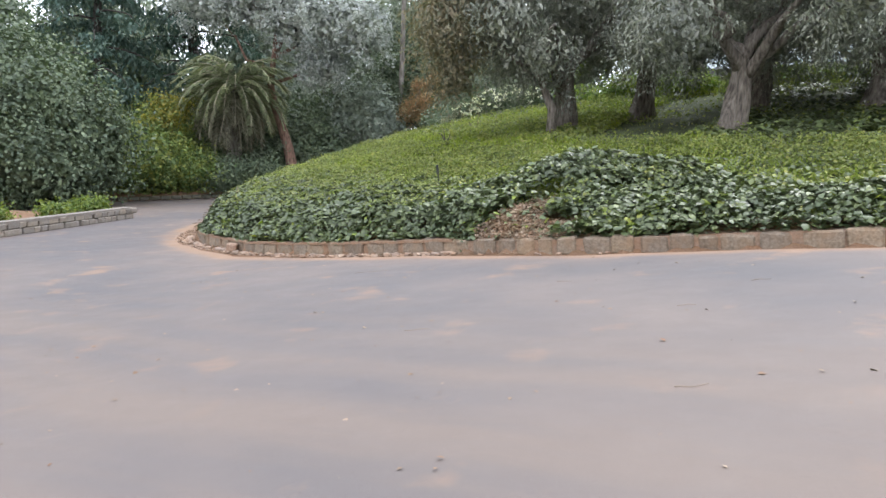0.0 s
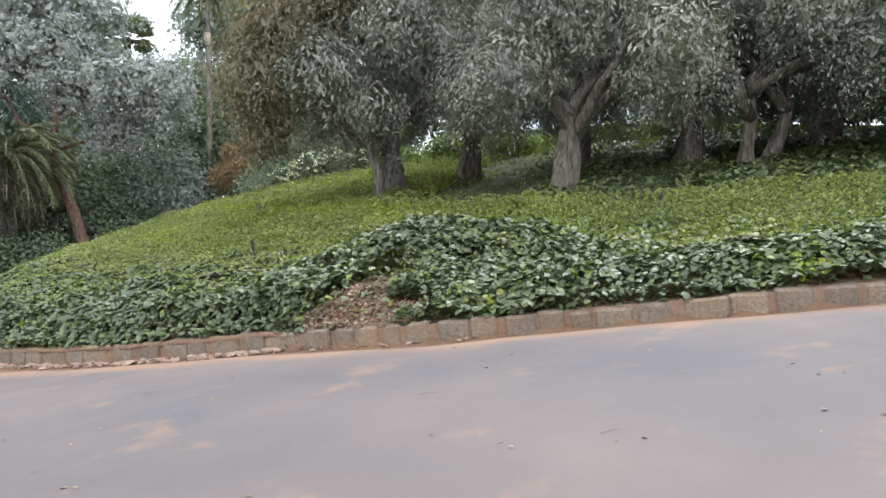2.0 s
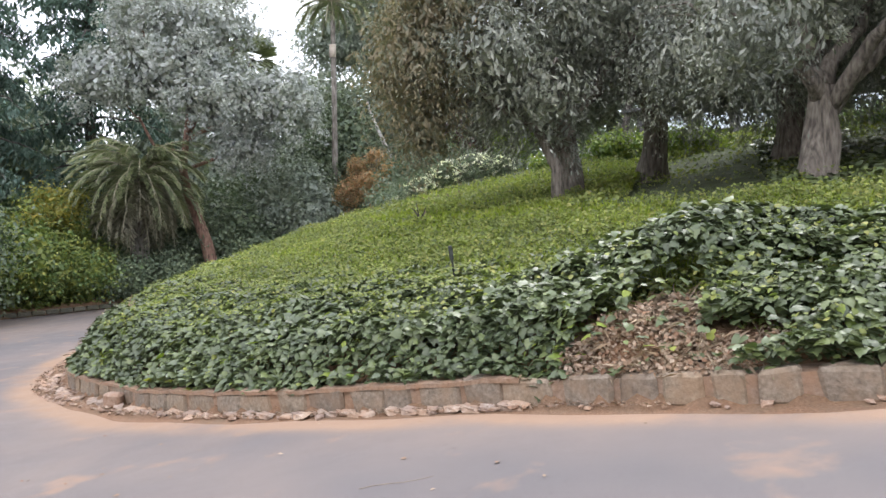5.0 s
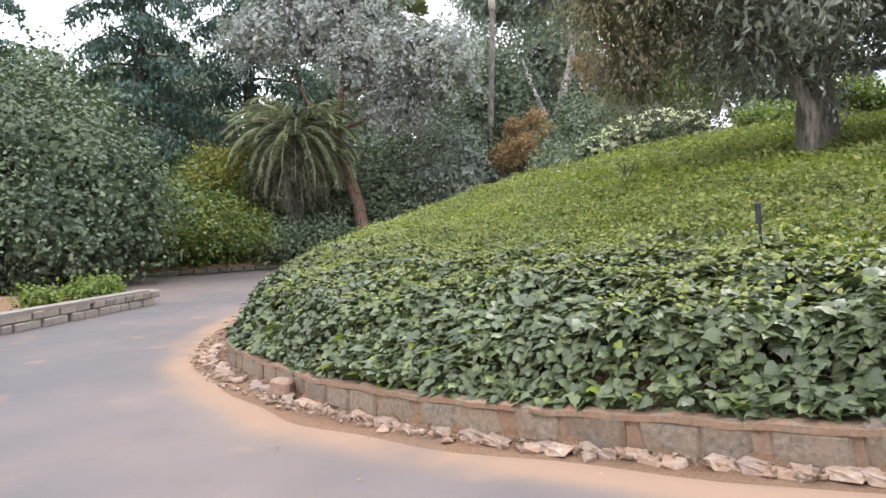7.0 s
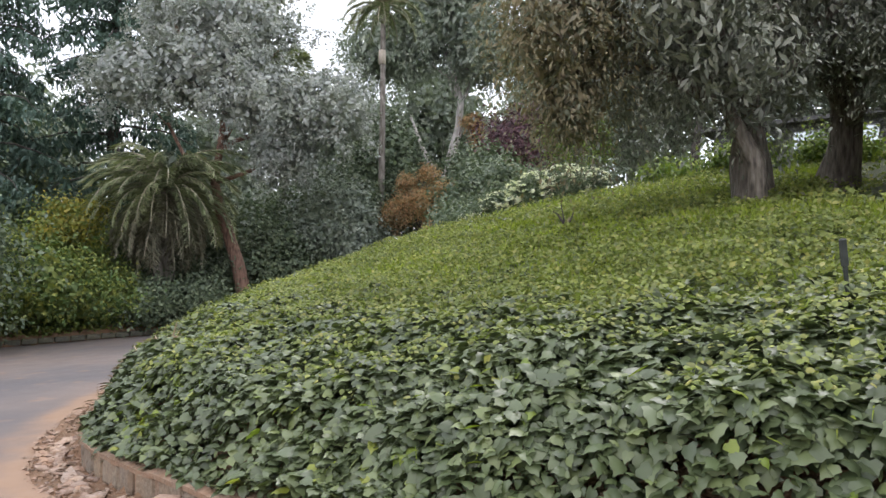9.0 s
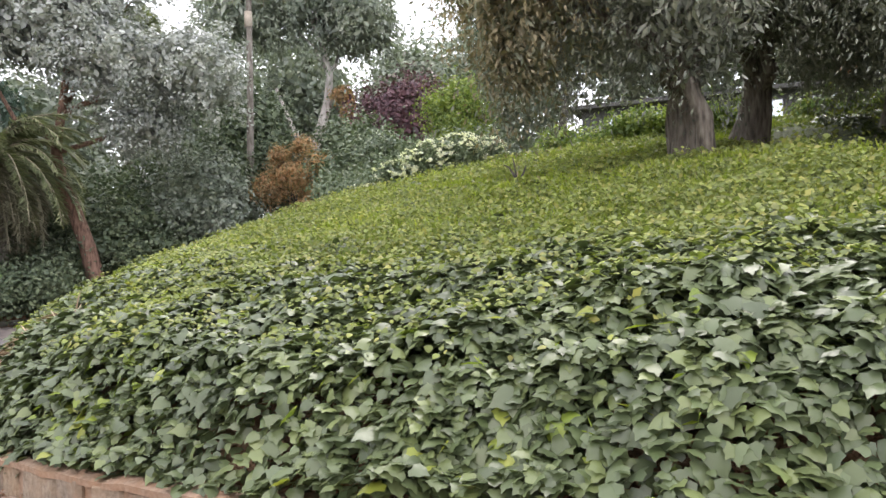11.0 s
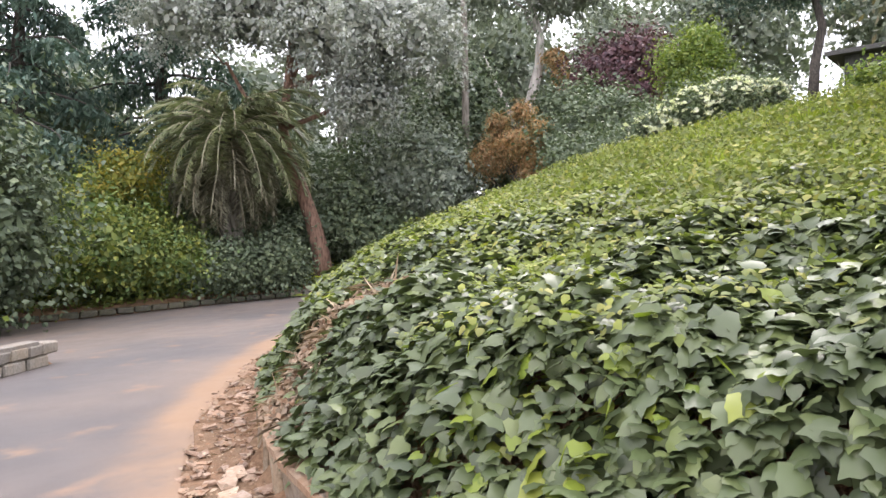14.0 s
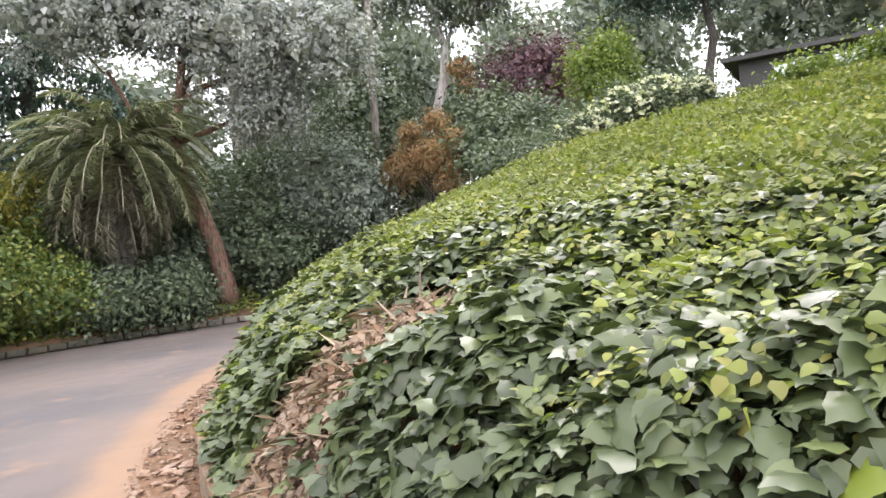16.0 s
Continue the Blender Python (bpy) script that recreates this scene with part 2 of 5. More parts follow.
bark_material("olive_bark", (0.07, 0.06, 0.05), (0.17, 0.145, 0.12), (0.28, 0.25, 0.21))
bark_material("red_bark", (0.10, 0.06, 0.045), (0.22, 0.13, 0.095), (0.33, 0.21, 0.155))
bark_material("dark_bark", (0.03, 0.027, 0.025), (0.07, 0.06, 0.052), (0.12, 0.105, 0.09))
bark_material("pale_bark", (0.30, 0.27, 0.25), (0.48, 0.45, 0.42), (0.62, 0.59, 0.56), 0.4)
bark_material("palm_rib", (0.25, 0.22, 0.15), (0.36, 0.33, 0.24), (0.46, 0.43, 0.33))
bark_material("palm_bark", (0.10, 0.085, 0.07), (0.20, 0.18, 0.155), (0.30, 0.27, 0.24), 0.7)


def plain_material(name, a_col, b_col, rough, scale=12.0, metal=0.0):
    def build(nt, bsdf):
        n = noise_tex(nt, scale, 4)
        link(nt, ramp(nt, n, [(0.3, a_col), (0.7, b_col)]), bsdf.inputs["Base Color"])
        bsdf.inputs["Roughness"].default_value = rough
        bsdf.inputs["Metallic"].default_value = metal

    return material(name, build)


plain_material("stake_paint", (0.02, 0.025, 0.022), (0.05, 0.055, 0.05), 0.6)
plain_material("house_timber", (0.05, 0.05, 0.05), (0.09, 0.088, 0.085), 0.8)
plain_material("roof_felt", (0.07, 0.065, 0.06), (0.11, 0.10, 0.09), 0.9)
plain_material("house_plaster", (0.42, 0.38, 0.36), (0.5, 0.46, 0.43), 0.9)
plain_material("brick_orange", (0.45, 0.17, 0.08), (0.55, 0.24, 0.13), 0.9)
plain_material("window_frame", (0.26, 0.26, 0.25), (0.34, 0.34, 0.33), 0.6)
plain_material("twig_wood", (0.22, 0.17, 0.125), (0.36, 0.29, 0.22), 0.9)
plain_material("pale_cap", (0.42, 0.36, 0.29), (0.55, 0.48, 0.40), 0.9)


def build_glass(nt, bsdf):
    bsdf.inputs["Base Color"].default_value = (0.5, 0.55, 0.58, 1)
    bsdf.inputs["Roughness"].default_value = 0.08
    bsdf.inputs["Metallic"].default_value = 0.7


material("window_glass", build_glass)

# ---- plan: kerb line, wall line, far edge, and the lie of the land ----
KERB = [(60, -4), (36, 2.4), (22, 5.6), (14, 7.4), (9, 8.95), (5.6, 9.8), (3.4, 10.45), (2.1, 10.95), (-0.3, 11.65), (-2.2, 12.62), (-4.4, 13.46), (-6.3, 14.36), (-8.45, 15.85), (-10.7, 17.85), (-12.2, 20.55), (-13.15, 23.2), (-13.9, 26.5), (-14.4, 31), (-15.2, 36.5), (-17.2, 42), (-20.5, 49), (-26, 60), (-34, 78)]
LEFT_WALL = [(-15.4, 4.0), (-16.6, 11.0), (-17.5, 18.0), (-18.0, 21.6), (-18.35, 25.4)]
FAR_KERB = [(-46, 18), (-34, 29.0), (-27.5, 34.4), (-22.6, 39.6), (-19.6, 42.2), (-17.6, 43.6), (-16.6, 44.4)]


def smooth_line(pts, step):
    """Points at even steps along a smooth curve through pts."""
    p = np.array([2 * np.array(pts[0]) - pts[1], *pts, 2 * np.array(pts[-1]) - pts[-2]], float)
    out = []
    for i in range(1, len(p) - 2):
        for u in np.linspace(0, 1, 24, endpoint=False):
            a, b, c, d = p[i - 1 : i + 3]
            out.append(0.5 * (2 * b + (c - a) * u + (2 * a - 5 * b + 4 * c - d) * u * u + (3 * b - a - 3 * c + d) * u**3))
    out = np.array(out + [p[-2]])
    run = np.r_[0, np.cumsum(np.hypot(*np.diff(out, axis=0).T))]
    s = np.arange(0, run[-1], step)
    return np.c_[np.interp(s, run, out[:, 0]), np.interp(s, run, out[:, 1])]


def side_of(line, x, y):
    """Distance to a line, positive on the right-hand side as it runs, and the number of the nearest point."""
    x, y = np.atleast_1d(x).astype(float), np.atleast_1d(y).astype(float)
    d = np.empty(len(x))
    near = np.empty(len(x), int)
    tang = np.gradient(line, axis=0)
    tang /= np.hypot(*tang.T)[:, None]
    for lo in range(0, len(x), 20000):
        a, b = x[lo : lo + 20000], y[lo : lo + 20000]
        gap = (a[:, None] - line[None, :, 0]) ** 2 + (b[:, None] - line[None, :, 1]) ** 2
        k = gap.argmin(1)
        near[lo : lo + 20000] = k
        cross = tang[k, 0] * (b - line[k, 1]) - tang[k, 1] * (a - line[k, 0])
        d[lo : lo + 20000] = -np.sign(cross) * np.sqrt(gap[np.arange(len(a)), k])
    return d, near


KERB_LINE = smooth_line(KERB, 0.1)
WALL_LINE = smooth_line(LEFT_WALL, 0.1)
FAR_LINE = smooth_line(FAR_KERB, 0.2)
KT = np.gradient(KERB_LINE, axis=0)
KT /= np.hypot(*KT.T)[:, None]
KN = np.c_[KT[:, 1], -KT[:, 0]]  # into the bank


def road_z(x, y):
    x = np.asarray(x, float)
    k = 1.2
    left = -8 + 0.36 * (x + 8)
    bend = np.maximum(x, left) + k * 0.2 * np.exp(-((x + 8) / (2 * k)) ** 2)
    bend = np.minimum(bend, 14 + 0.1 * (x - 14))
    return 0.139 * bend - 0.010 * np.clip(y, -60, 22) - 0.04


def ripple(x, y, f, seed=0.0):
    return np.sin(f * x + 1.3 * seed) * np.cos(f * 0.83 * y + seed) + 0.5 * np.sin(2.1 * f * y + 0.7 * f * x + seed)


def bare(x, y):
    """Mounds of bare soil where the ivy has gone."""
    return np.maximum(np.exp(-(((x + 11.05) / 0.75) ** 2 + ((y - 19.8) / 0.65) ** 2)), 0.8 * np.exp(-(((x + 1.1) / 0.8) ** 2 + ((y - 12.75) / 0.5) ** 2)))


def bank_z(x, y, d, k):
    """Soil of the bank at distance d inside the kerb."""
    foot = road_z(KERB_LINE[k, 0], KERB_LINE[k, 1])
    xx, yy = np.clip(x, -22, 16), np.clip(y, 2, 66)
    top = -2.75 + 0.16486 * xx + 0.26083 * yy - 0.00377 * xx * xx - 0.00177 * yy * yy
    top = top + 0.05 * ripple(x, y, 0.9) + 0.03 * ripple(x, y, 2.3, 1)
    top = top - 0.5 * np.exp(-(((x - 4) / 7) ** 2 + ((y - 26) / 5) ** 2))
    top = np.maximum(top, foot + 0.32)
    side = foot + 0.12 + 0.95 * np.clip(d - 0.12, 0, None) ** 0.72
    a = np.clip(0.5 + 0.5 * (side - top) / 0.5, 0, 1)
    return side * (1 - a) + top * a - 0.5 * a * (1 - a) + 0.34 * bare(x, y)


def land_z(x, y):
    x, y = np.atleast_1d(x).astype(float), np.atleast_1d(y).astype(float)
    d, k = side_of(KERB_LINE, x, y)
    dw, _ = side_of(WALL_LINE, x, y)
    df, _ = side_of(FAR_LINE, x, y)
    z = road_z(x, y) - 0.03
    end = WALL_LINE[-1]
    left = (dw < -0.15) & (y < end[1] + 0.2 + 0.2 * (x + 18)) & (df < 0) | ((dw < -0.15) & (y < end[1]))
    z = np.where(left & (d < 0), road_z(x, y) + 0.22 + 0.04 * ripple(x, y, 1.1), z)
    far = (df < -0.1) & (d < 0)
    rise = 0.22 + 1.9 * (1 - np.exp(-np.clip(-df, 0, None) / 3.2))
    z = np.where(far, road_z(np.maximum(x, -34), y) + rise + 0.05 * ripple(x, y, 0.8), z)
    return np.where(d > 0.12, np.maximum(bank_z(x, y, d, k), z), z)


# ---- mesh helpers ----
def mesh_from(name, verts, faces):
    me = bpy.data.meshes.new(name)
    me.from_pydata([tuple(v) for v in verts], [], [tuple(f) for f in faces])
    me.update()
    return me


def fast_mesh(name, verts, tris):
    """A mesh from arrays of points and triangles."""
    me = bpy.data.meshes.new(name)
    n, m = len(verts), len(tris)
    me.vertices.add(n)
    me.vertices.foreach_set("co", np.asarray(verts, np.float32).ravel())
    me.loops.add(3 * m)
    me.loops.foreach_set("vertex_index", np.asarray(tris, np.int32).ravel())
    me.polygons.add(m)
    me.polygons.foreach_set("loop_start", np.arange(0, 3 * m, 3, dtype=np.int32))
    me.polygons.foreach_set("loop_total", np.full(m, 3, np.int32))
    me.update(calc_edges=True)
    return me


def piece(name, me, mat, parent=None, label="", smooth=False):
    if not me.materials:
        me.materials.append(MATS[mat])
    if smooth:
        me.polygons.foreach_set("use_smooth", np.ones(len(me.polygons), bool))
    ob = new(name, me)
    if parent:
        ob.parent = parent
    if label:
        ob["label"] = label
    return ob


def thing(name, label, category, at=(0, 0, 0), group="", kind="", turn=0.0, size=1.0):
    ob = new(name)
    ob.location = at
    ob.rotation_euler = (0, 0, turn)
    ob.scale = (size, size, size)
    return tagged(ob, label, category, group, kind)


LEAF_SHAPES = {
    # points of a leaf that lies along y, and its triangles
    "ivy": ([(0, 0.38, 0.02), (0, 0.07, 0.02), (-0.24, -0.05, -0.03), (-0.47, 0.14, -0.09), (-0.36, 0.40, -0.02), (-0.31, 0.60, -0.06), (-0.14, 0.76, -0.03), (0, 1.0, -0.12), (0.14, 0.76, -0.03), (0.31, 0.60, -0.06), (0.36, 0.40, -0.02), (0.47, 0.14, -0.09), (0.24, -0.05, -0.03)],
            [(0, i, i + 1) for i in range(1, 12)] + [(0, 12, 1)]),
    "simple": ([(0, 0.4, 0.03), (-0.26, -0.04, -0.03), (-0.45, 0.26, -0.07), (-0.27, 0.66, -0.04), (0, 1.0, -0.12), (0.27, 0.66, -0.04), (0.45, 0.26, -0.07), (0.26, -0.04, -0.03)], [(0, i, i + 1) for i in range(1, 7)] + [(0, 7, 1)]),
    "heart": ([(0, 0.0, 0), (-0.42, 0.25, 0.08), (0, 1, -0.1), (0.42, 0.25, 0.08), (0, 0.4, -0.04)], [(0, 4, 1), (1, 4, 2), (2, 4, 3), (3, 4, 0)]),
    "lance": ([(0, 0, 0), (-0.17, 0.5, 0.05), (0, 1, -0.06), (0.17, 0.5, 0.05)], [(0, 2, 1), (0, 3, 2)]),
    "strap": ([(-0.03, 0, 0), (0.03, 0, 0), (-0.045, 0.5, 0.01), (0.045, 0.5, 0.01), (0, 1.0, -0.06)], [(0, 1, 3), (0, 3, 2), (2, 3, 4)]),
    "blade": ([(-0.035, 0, 0), (0.035, 0, 0), (0.0, 0.6, 0.02), (0, 1.0, -0.12)], [(0, 1, 2), (2, 1, 3)]),
    "broad": ([(0, 0, 0), (-0.33, 0.45, 0.07), (0, 1, -0.08), (0.33, 0.45, 0.07)], [(0, 2, 1), (0, 3, 2)]),
}


def scatter(shape, pos, ways, normals, sizes):
    """Arrays of points and triangles: a leaf of that shape at each pos, its tip towards ways, its face along normals."""
    tv, tf = np.array(LEAF_SHAPES[shape][0], np.float32), np.array(LEAF_SHAPES[shape][1], np.int32)
    nrm = normals / np.maximum(np.linalg.norm(normals, axis=1), 1e-6)[:, None]
    y = ways - (ways * nrm).sum(1)[:, None] * nrm
    y /= np.maximum(np.linalg.norm(y, axis=1), 1e-6)[:, None]
    x = np.cross(y, nrm)
    v = pos[:, None] + sizes[:, None, None] * (tv[None, :, :1] * x[:, None] + tv[None, :, 1:2] * y[:, None] + tv[None, :, 2:] * nrm[:, None])
    f = tf[None] + (len(tv) * np.arange(len(pos)))[:, None, None]
    return v.reshape(-1, 3), f.reshape(-1, 3)


def rng_unit(rng, n):
    v = rng.normal(size=(n, 3))
    return v / np.linalg.norm(v, axis=1)[:, None]


def crown_arrays(rng, blobs, clumps, per, leaf, shape="broad", spread=0.35, droop=0.0, hollow=0.55):
    """Leaves in clumps over ellipsoids (centre, radii): loose outline, gaps, denser towards the outside."""
    vol = np.array([(r[0] * r[1] * r[2]) ** 0.67 for _, r in blobs])
    which = rng.choice(len(blobs), clumps, p=vol / vol.sum())
    c0 = np.array([blobs[i][0] for i in which], float)
    r0 = np.array([blobs[i][1] for i in which], float)
    u = rng_unit(rng, clumps)
    rad = hollow + (1.06 - hollow) * rng.random(clumps) ** 0.6
    centre = c0 + u * r0 * rad[:, None]
    n = clumps * per
    own = np.repeat(np.arange(clumps), per)
    width = spread * (0.5 + rng.random(clumps))
    off = rng.normal(size=(n, 3)) * width[own][:, None]
    if droop:
        off[:, :2] *= 0.6
        off[:, 2] = -np.abs(off[:, 2]) * (1 + droop) + 0.3 * spread
    pos = centre[own] + off
    out = u[own]
    nrm = out * 0.5 + np.array([0, 0, 0.45]) + rng_unit(rng, n) * 0.8
    way = out * 0.6 + rng_unit(rng, n) * 0.9 - np.array([0, 0, 0.3 + 0.9 * droop])
    size = leaf * (0.6 + 0.8 * rng.random(n))
    m = n // 2
    pick = rng.choice(len(blobs), m, p=vol / vol.sum())
    cu = rng_unit(rng, m)
    inner = np.array([blobs[i][0] for i in pick]) + cu * np.array([blobs[i][1] for i in pick]) * (0.8 * rng.random(m) ** 0.5)[:, None]
    pos = np.r_[pos, inner]
    nrm = np.r_[nrm, cu + rng_unit(rng, m) * 0.8]
    way = np.r_[way, rng_unit(rng, m) - np.array([0, 0, 0.4 + droop])]
    size = np.r_[size, 2.0 * leaf * (0.6 + 0.8 * rng.random(m))]
    return scatter(shape, pos, way, nrm, size)


def tube(pts, radii, sides=9, lump=0.0, seed=0):
    """A tapering round limb through pts; its ends are closed."""
    pts = np.array(pts, float)
    r = np.random.default_rng(seed)
    ph = r.random(4) * 6.28
    verts, faces = [], []
    t = np.gradient(pts, axis=0)
    t /= np.linalg.norm(t, axis=1)[:, None]
    ref = np.array([1.0, 0, 0]) if abs(t[0, 0]) < 0.8 else np.array([0, 1.0, 0])
    for i, (p, w) in enumerate(zip(pts, radii)):
        a = np.cross(t[i], ref)
        a /= np.linalg.norm(a)
        b = np.cross(t[i], a)
        for j in range(sides):
            ang = 6.2832 * j / sides
            k = 1 + lump * (0.6 * math.sin(3 * ang + ph[0] + 0.5 * i) + 0.4 * math.sin(5 * ang + ph[1] - 0.4 * i) + 0.35 * math.sin(2 * ang + ph[2] + 0.9 * i))
            verts.append(p + w * k * (math.cos(ang) * a + math.sin(ang) * b))
    for i in range(len(pts) - 1):
        for j in range(sides):
            q = (j + 1) % sides
            faces.append((i * sides + j, i * sides + q, (i + 1) * sides + q, (i + 1) * sides + j))
    faces.append(tuple(range(sides))[::-1])
    faces.append(tuple((len(pts) - 1) * sides + j for j in range(sides)))
    return verts, faces


def joined(parts):
    verts, faces = [], []
    for v, f in parts:
        n = len(verts)
        verts += list(v)
        faces += [tuple(n + i for i in q) for q in f]
    return verts, faces


def bent(a, b, n, sag, rng, wobble=0.05):
    """A bent line of n points from a to b."""
    a, b = np.array(a, float), np.array(b, float)
    u = np.linspace(0, 1, n)[:, None]
    line = a + (b - a) * u
    line[:, 2] += sag * np.sin(np.pi * u[:, 0])
    line[1:-1] += rng.normal(size=(n - 2, 3)) * wobble * np.linalg.norm(b - a)
    return line


def box(sx, sy, sz, bevel=0.01, at=(0, 0, 0)):
    bm = bmesh.new()
    bmesh.ops.create_cube(bm, size=1.0)
    bmesh.ops.scale(bm, vec=(sx, sy, sz), verts=bm.verts)
    bmesh.ops.translate(bm, vec=at, verts=bm.verts)
    if bevel:
        bmesh.ops.bevel(bm, geom=bm.edges[:], offset=bevel, segments=1, affect="EDGES")
    return bm


def bm_piece(name, bm, mat, parent=None, label=""):
    me = bpy.data.meshes.new(name)
    bm.to_mesh(me)
    bm.free()
    return piece(name, me, mat, parent, label)


def stone_mesh(rng, sx, sy, sz, rough=0.12):
    """A hewn block: a bevelled box with uneven corners."""
    bm = box(sx, sy, sz, 0.0)
    for v in bm.verts:
        v.co.x += rng.uniform(-1, 1) * rough * sx * 0.35
        v.co.y += rng.uniform(-1, 1) * rough * sy * 0.5
        v.co.z += rng.uniform(-1, 1) * rough * sz * 0.5
    bmesh.ops.bevel(bm, geom=bm.edges[:], offset=0.14 * min(sx, sy, sz), segments=1, affect="EDGES")
    me = bpy.data.meshes.new("stone")
    bm.to_mesh(me)
    bm.free()
    return me

# ---- ground and road ----
def axis(lo, hi, fine_lo, fine_hi, fine, grow=1.22):
    mid = list(np.arange(fine_lo, fine_hi, fine))
    a, step = [], fine
    p = mid[0]
    while p > lo:
        step *= grow
        p -= step
        a.append(p)
    b, step = [], fine
    p = mid[-1]
    while p < hi:
        step *= grow
        p += step
        b.append(p)
    return np.array(a[::-1] + mid + b)


gx, gy = axis(-700, 700, -24, 12, 0.25), axis(-700, 900, 7, 42, 0.25)
GX, GY = np.meshgrid(gx, gy)
gz = land_z(GX.ravel(), GY.ravel())
gd, gk = side_of(KERB_LINE, GX.ravel(), GY.ravel())
nx, ny = len(gx), len(gy)
idx = np.arange(nx * ny).reshape(ny, nx)
q = np.stack([idx[:-1, :-1], idx[:-1, 1:], idx[1:, 1:], idx[1:, :-1]], -1).reshape(-1, 4)
ground_me = fast_mesh("ground", np.c_[GX.ravel(), GY.ravel(), gz], np.r_[q[:, [0, 1, 2]], q[:, [0, 2, 3]]])
ground_me.materials.append(MATS["soil"])
ground_me.materials.append(MATS["undergrowth"])
centre_d = gd[q].mean(1)
qx, qy = GX.ravel()[q].mean(1), GY.ravel()[q].mean(1)
far_d, _ = side_of(FAR_LINE, qx, qy)
slot = ((centre_d > 1.3) | (far_d < -0.6)).astype(np.int32)
ground_me.polygons.foreach_set("material_index", np.r_[slot, slot])
ground = piece("ground", ground_me, "soil", smooth=True)
tagged(ground, "orange-brown soil and dark undergrowth of a sloping garden", "ground", kind="structure")

# the road follows the kerb and is laid out by distance along it and from it
S0 = float(np.hypot(KERB_LINE[:, 0] - 22, KERB_LINE[:, 1] - 5.6).argmin()) / 10  # where the seen part of the kerb begins
rs = np.arange(int(S0 * 10) - 120, len(KERB_LINE) - 60, 4)
rel = rs - S0 * 10
edge_in = 0.26 + 0.04 * np.sin(rel * 0.31) + 0.05 * np.sin(rel * 0.083 + 1)
edge_in = edge_in + np.interp(rel, [0, 180, 225, 260, 330, 420, 700], [0.0, 0.0, 0.05, 0.12, 0.34, 0.28, 0.1])
offs = np.r_[0, 0.05, 0.12, 0.2, 0.28, 0.36, 0.44, 0.54, 0.66, 0.8, 1.2, 1.7, 2.4, 3.2, 4.2, 5.4, 6.8, 8.4, 10.2, 12.2, 14.4, 17, 20, 24]
wide = np.ones(161) / 161
far_n = np.c_[np.convolve(np.pad(KN[:, 0], 80, "edge"), wide, "valid"), np.convolve(np.pad(KN[:, 1], 80, "edge"), wide, "valid")]
for _ in range(3):
    far_n = np.c_[np.convolve(np.pad(far_n[:, 0], 80, "edge"), wide, "valid"), np.convolve(np.pad(far_n[:, 1], 80, "edge"), wide, "valid")]
far_n /= np.hypot(*far_n.T)[:, None]
rp = KERB_LINE[rs][:, None] - KN[rs][:, None] * (edge_in[:, None] + np.minimum(offs, 1.2)[None])[..., None]
rp = rp - far_n[rs][:, None] * np.maximum(offs - 1.2, 0)[None, :, None]
rz = road_z(rp[..., 0], rp[..., 1]) + np.where(offs < 0.01, -0.025, 0.0)[None]
rv = np.concatenate([rp, rz[..., None]], -1).reshape(-1, 3)
no = len(offs)
ri = np.arange(len(rs) * no).reshape(len(rs), no)
rq = np.stack([ri[:-1, :-1], ri[1:, :-1], ri[1:, 1:], ri[:-1, 1:]], -1).reshape(-1, 4)
road_me = fast_mesh("road", rv, np.r_[rq[:, [0, 2, 1]], rq[:, [0, 3, 2]]])
attr = road_me.attributes.new("edge", "FLOAT", "POINT")
width = np.interp(rel, [0, 220, 260, 330, 700], [0.32, 0.36, 0.42, 0.5, 0.45])
attr.data.foreach_set("value", (0.75 * np.exp(-(offs[None] / width[:, None]) ** 4) + 0.3 * np.exp(-offs[None] / (1.6 * width[:, None]))).ravel().astype(np.float32))
across = road_me.attributes.new("across", "FLOAT", "POINT")
across.data.foreach_set("value", np.repeat(offs[None], len(rs), 0).ravel().astype(np.float32))
along = road_me.attributes.new("along", "FLOAT", "POINT")
along.data.foreach_set("value", np.repeat(rel[:, None] / 10, no, 1).ravel().astype(np.float32))
road = piece("road", road_me, "asphalt", smooth=True)
tagged(road, "worn grey asphalt road with orange dust along its edge", "road", kind="structure")

# ---- kerb of hewn stones ----
kerb = thing("kerb", "low kerb of hewn brown stones holding back the ivy bank", "kerb", kind="structure")
krng = np.random.default_rng(5)
kerb_meshes = [stone_mesh(krng, w, 0.25, h, 0.22) for w in (0.30, 0.36, 0.42, 0.48, 0.55) for h in (0.30, 0.34)]
for me in kerb_meshes:
    me.materials.append(MATS["kerb_stone"])
s, widths = S0 + 4.0, (0.30, 0.36, 0.42, 0.48, 0.55)
mortar_v, mortar_f = [], []
while s < S0 + 62:
    n = int(krng.integers(0, 10))
    w = widths[n // 2]
    k = int((s + w / 2) * 10)
    if k >= len(KERB_LINE) - 2:
        break
    p, tn, nn = KERB_LINE[k], KT[k], KN[k]
    ob = new("stone", kerb_meshes[n])
    ob.parent = kerb
    slope = math.atan2(float(road_z(*(p + tn)) - road_z(*(p - tn))), 2)
    ob.location = (p[0] + nn[0] * 0.10, p[1] + nn[1] * 0.10, float(road_z(*p)) + float(np.interp(p[0], [-2, 3], [0.10, 0.065])) + krng.uniform(-0.012, 0.012))
    ob.rotation_euler = (krng.uniform(-0.05, 0.05), -slope, math.atan2(tn[1], tn[0]) + krng.uniform(-0.03, 0.03))
    s += w + 0.05
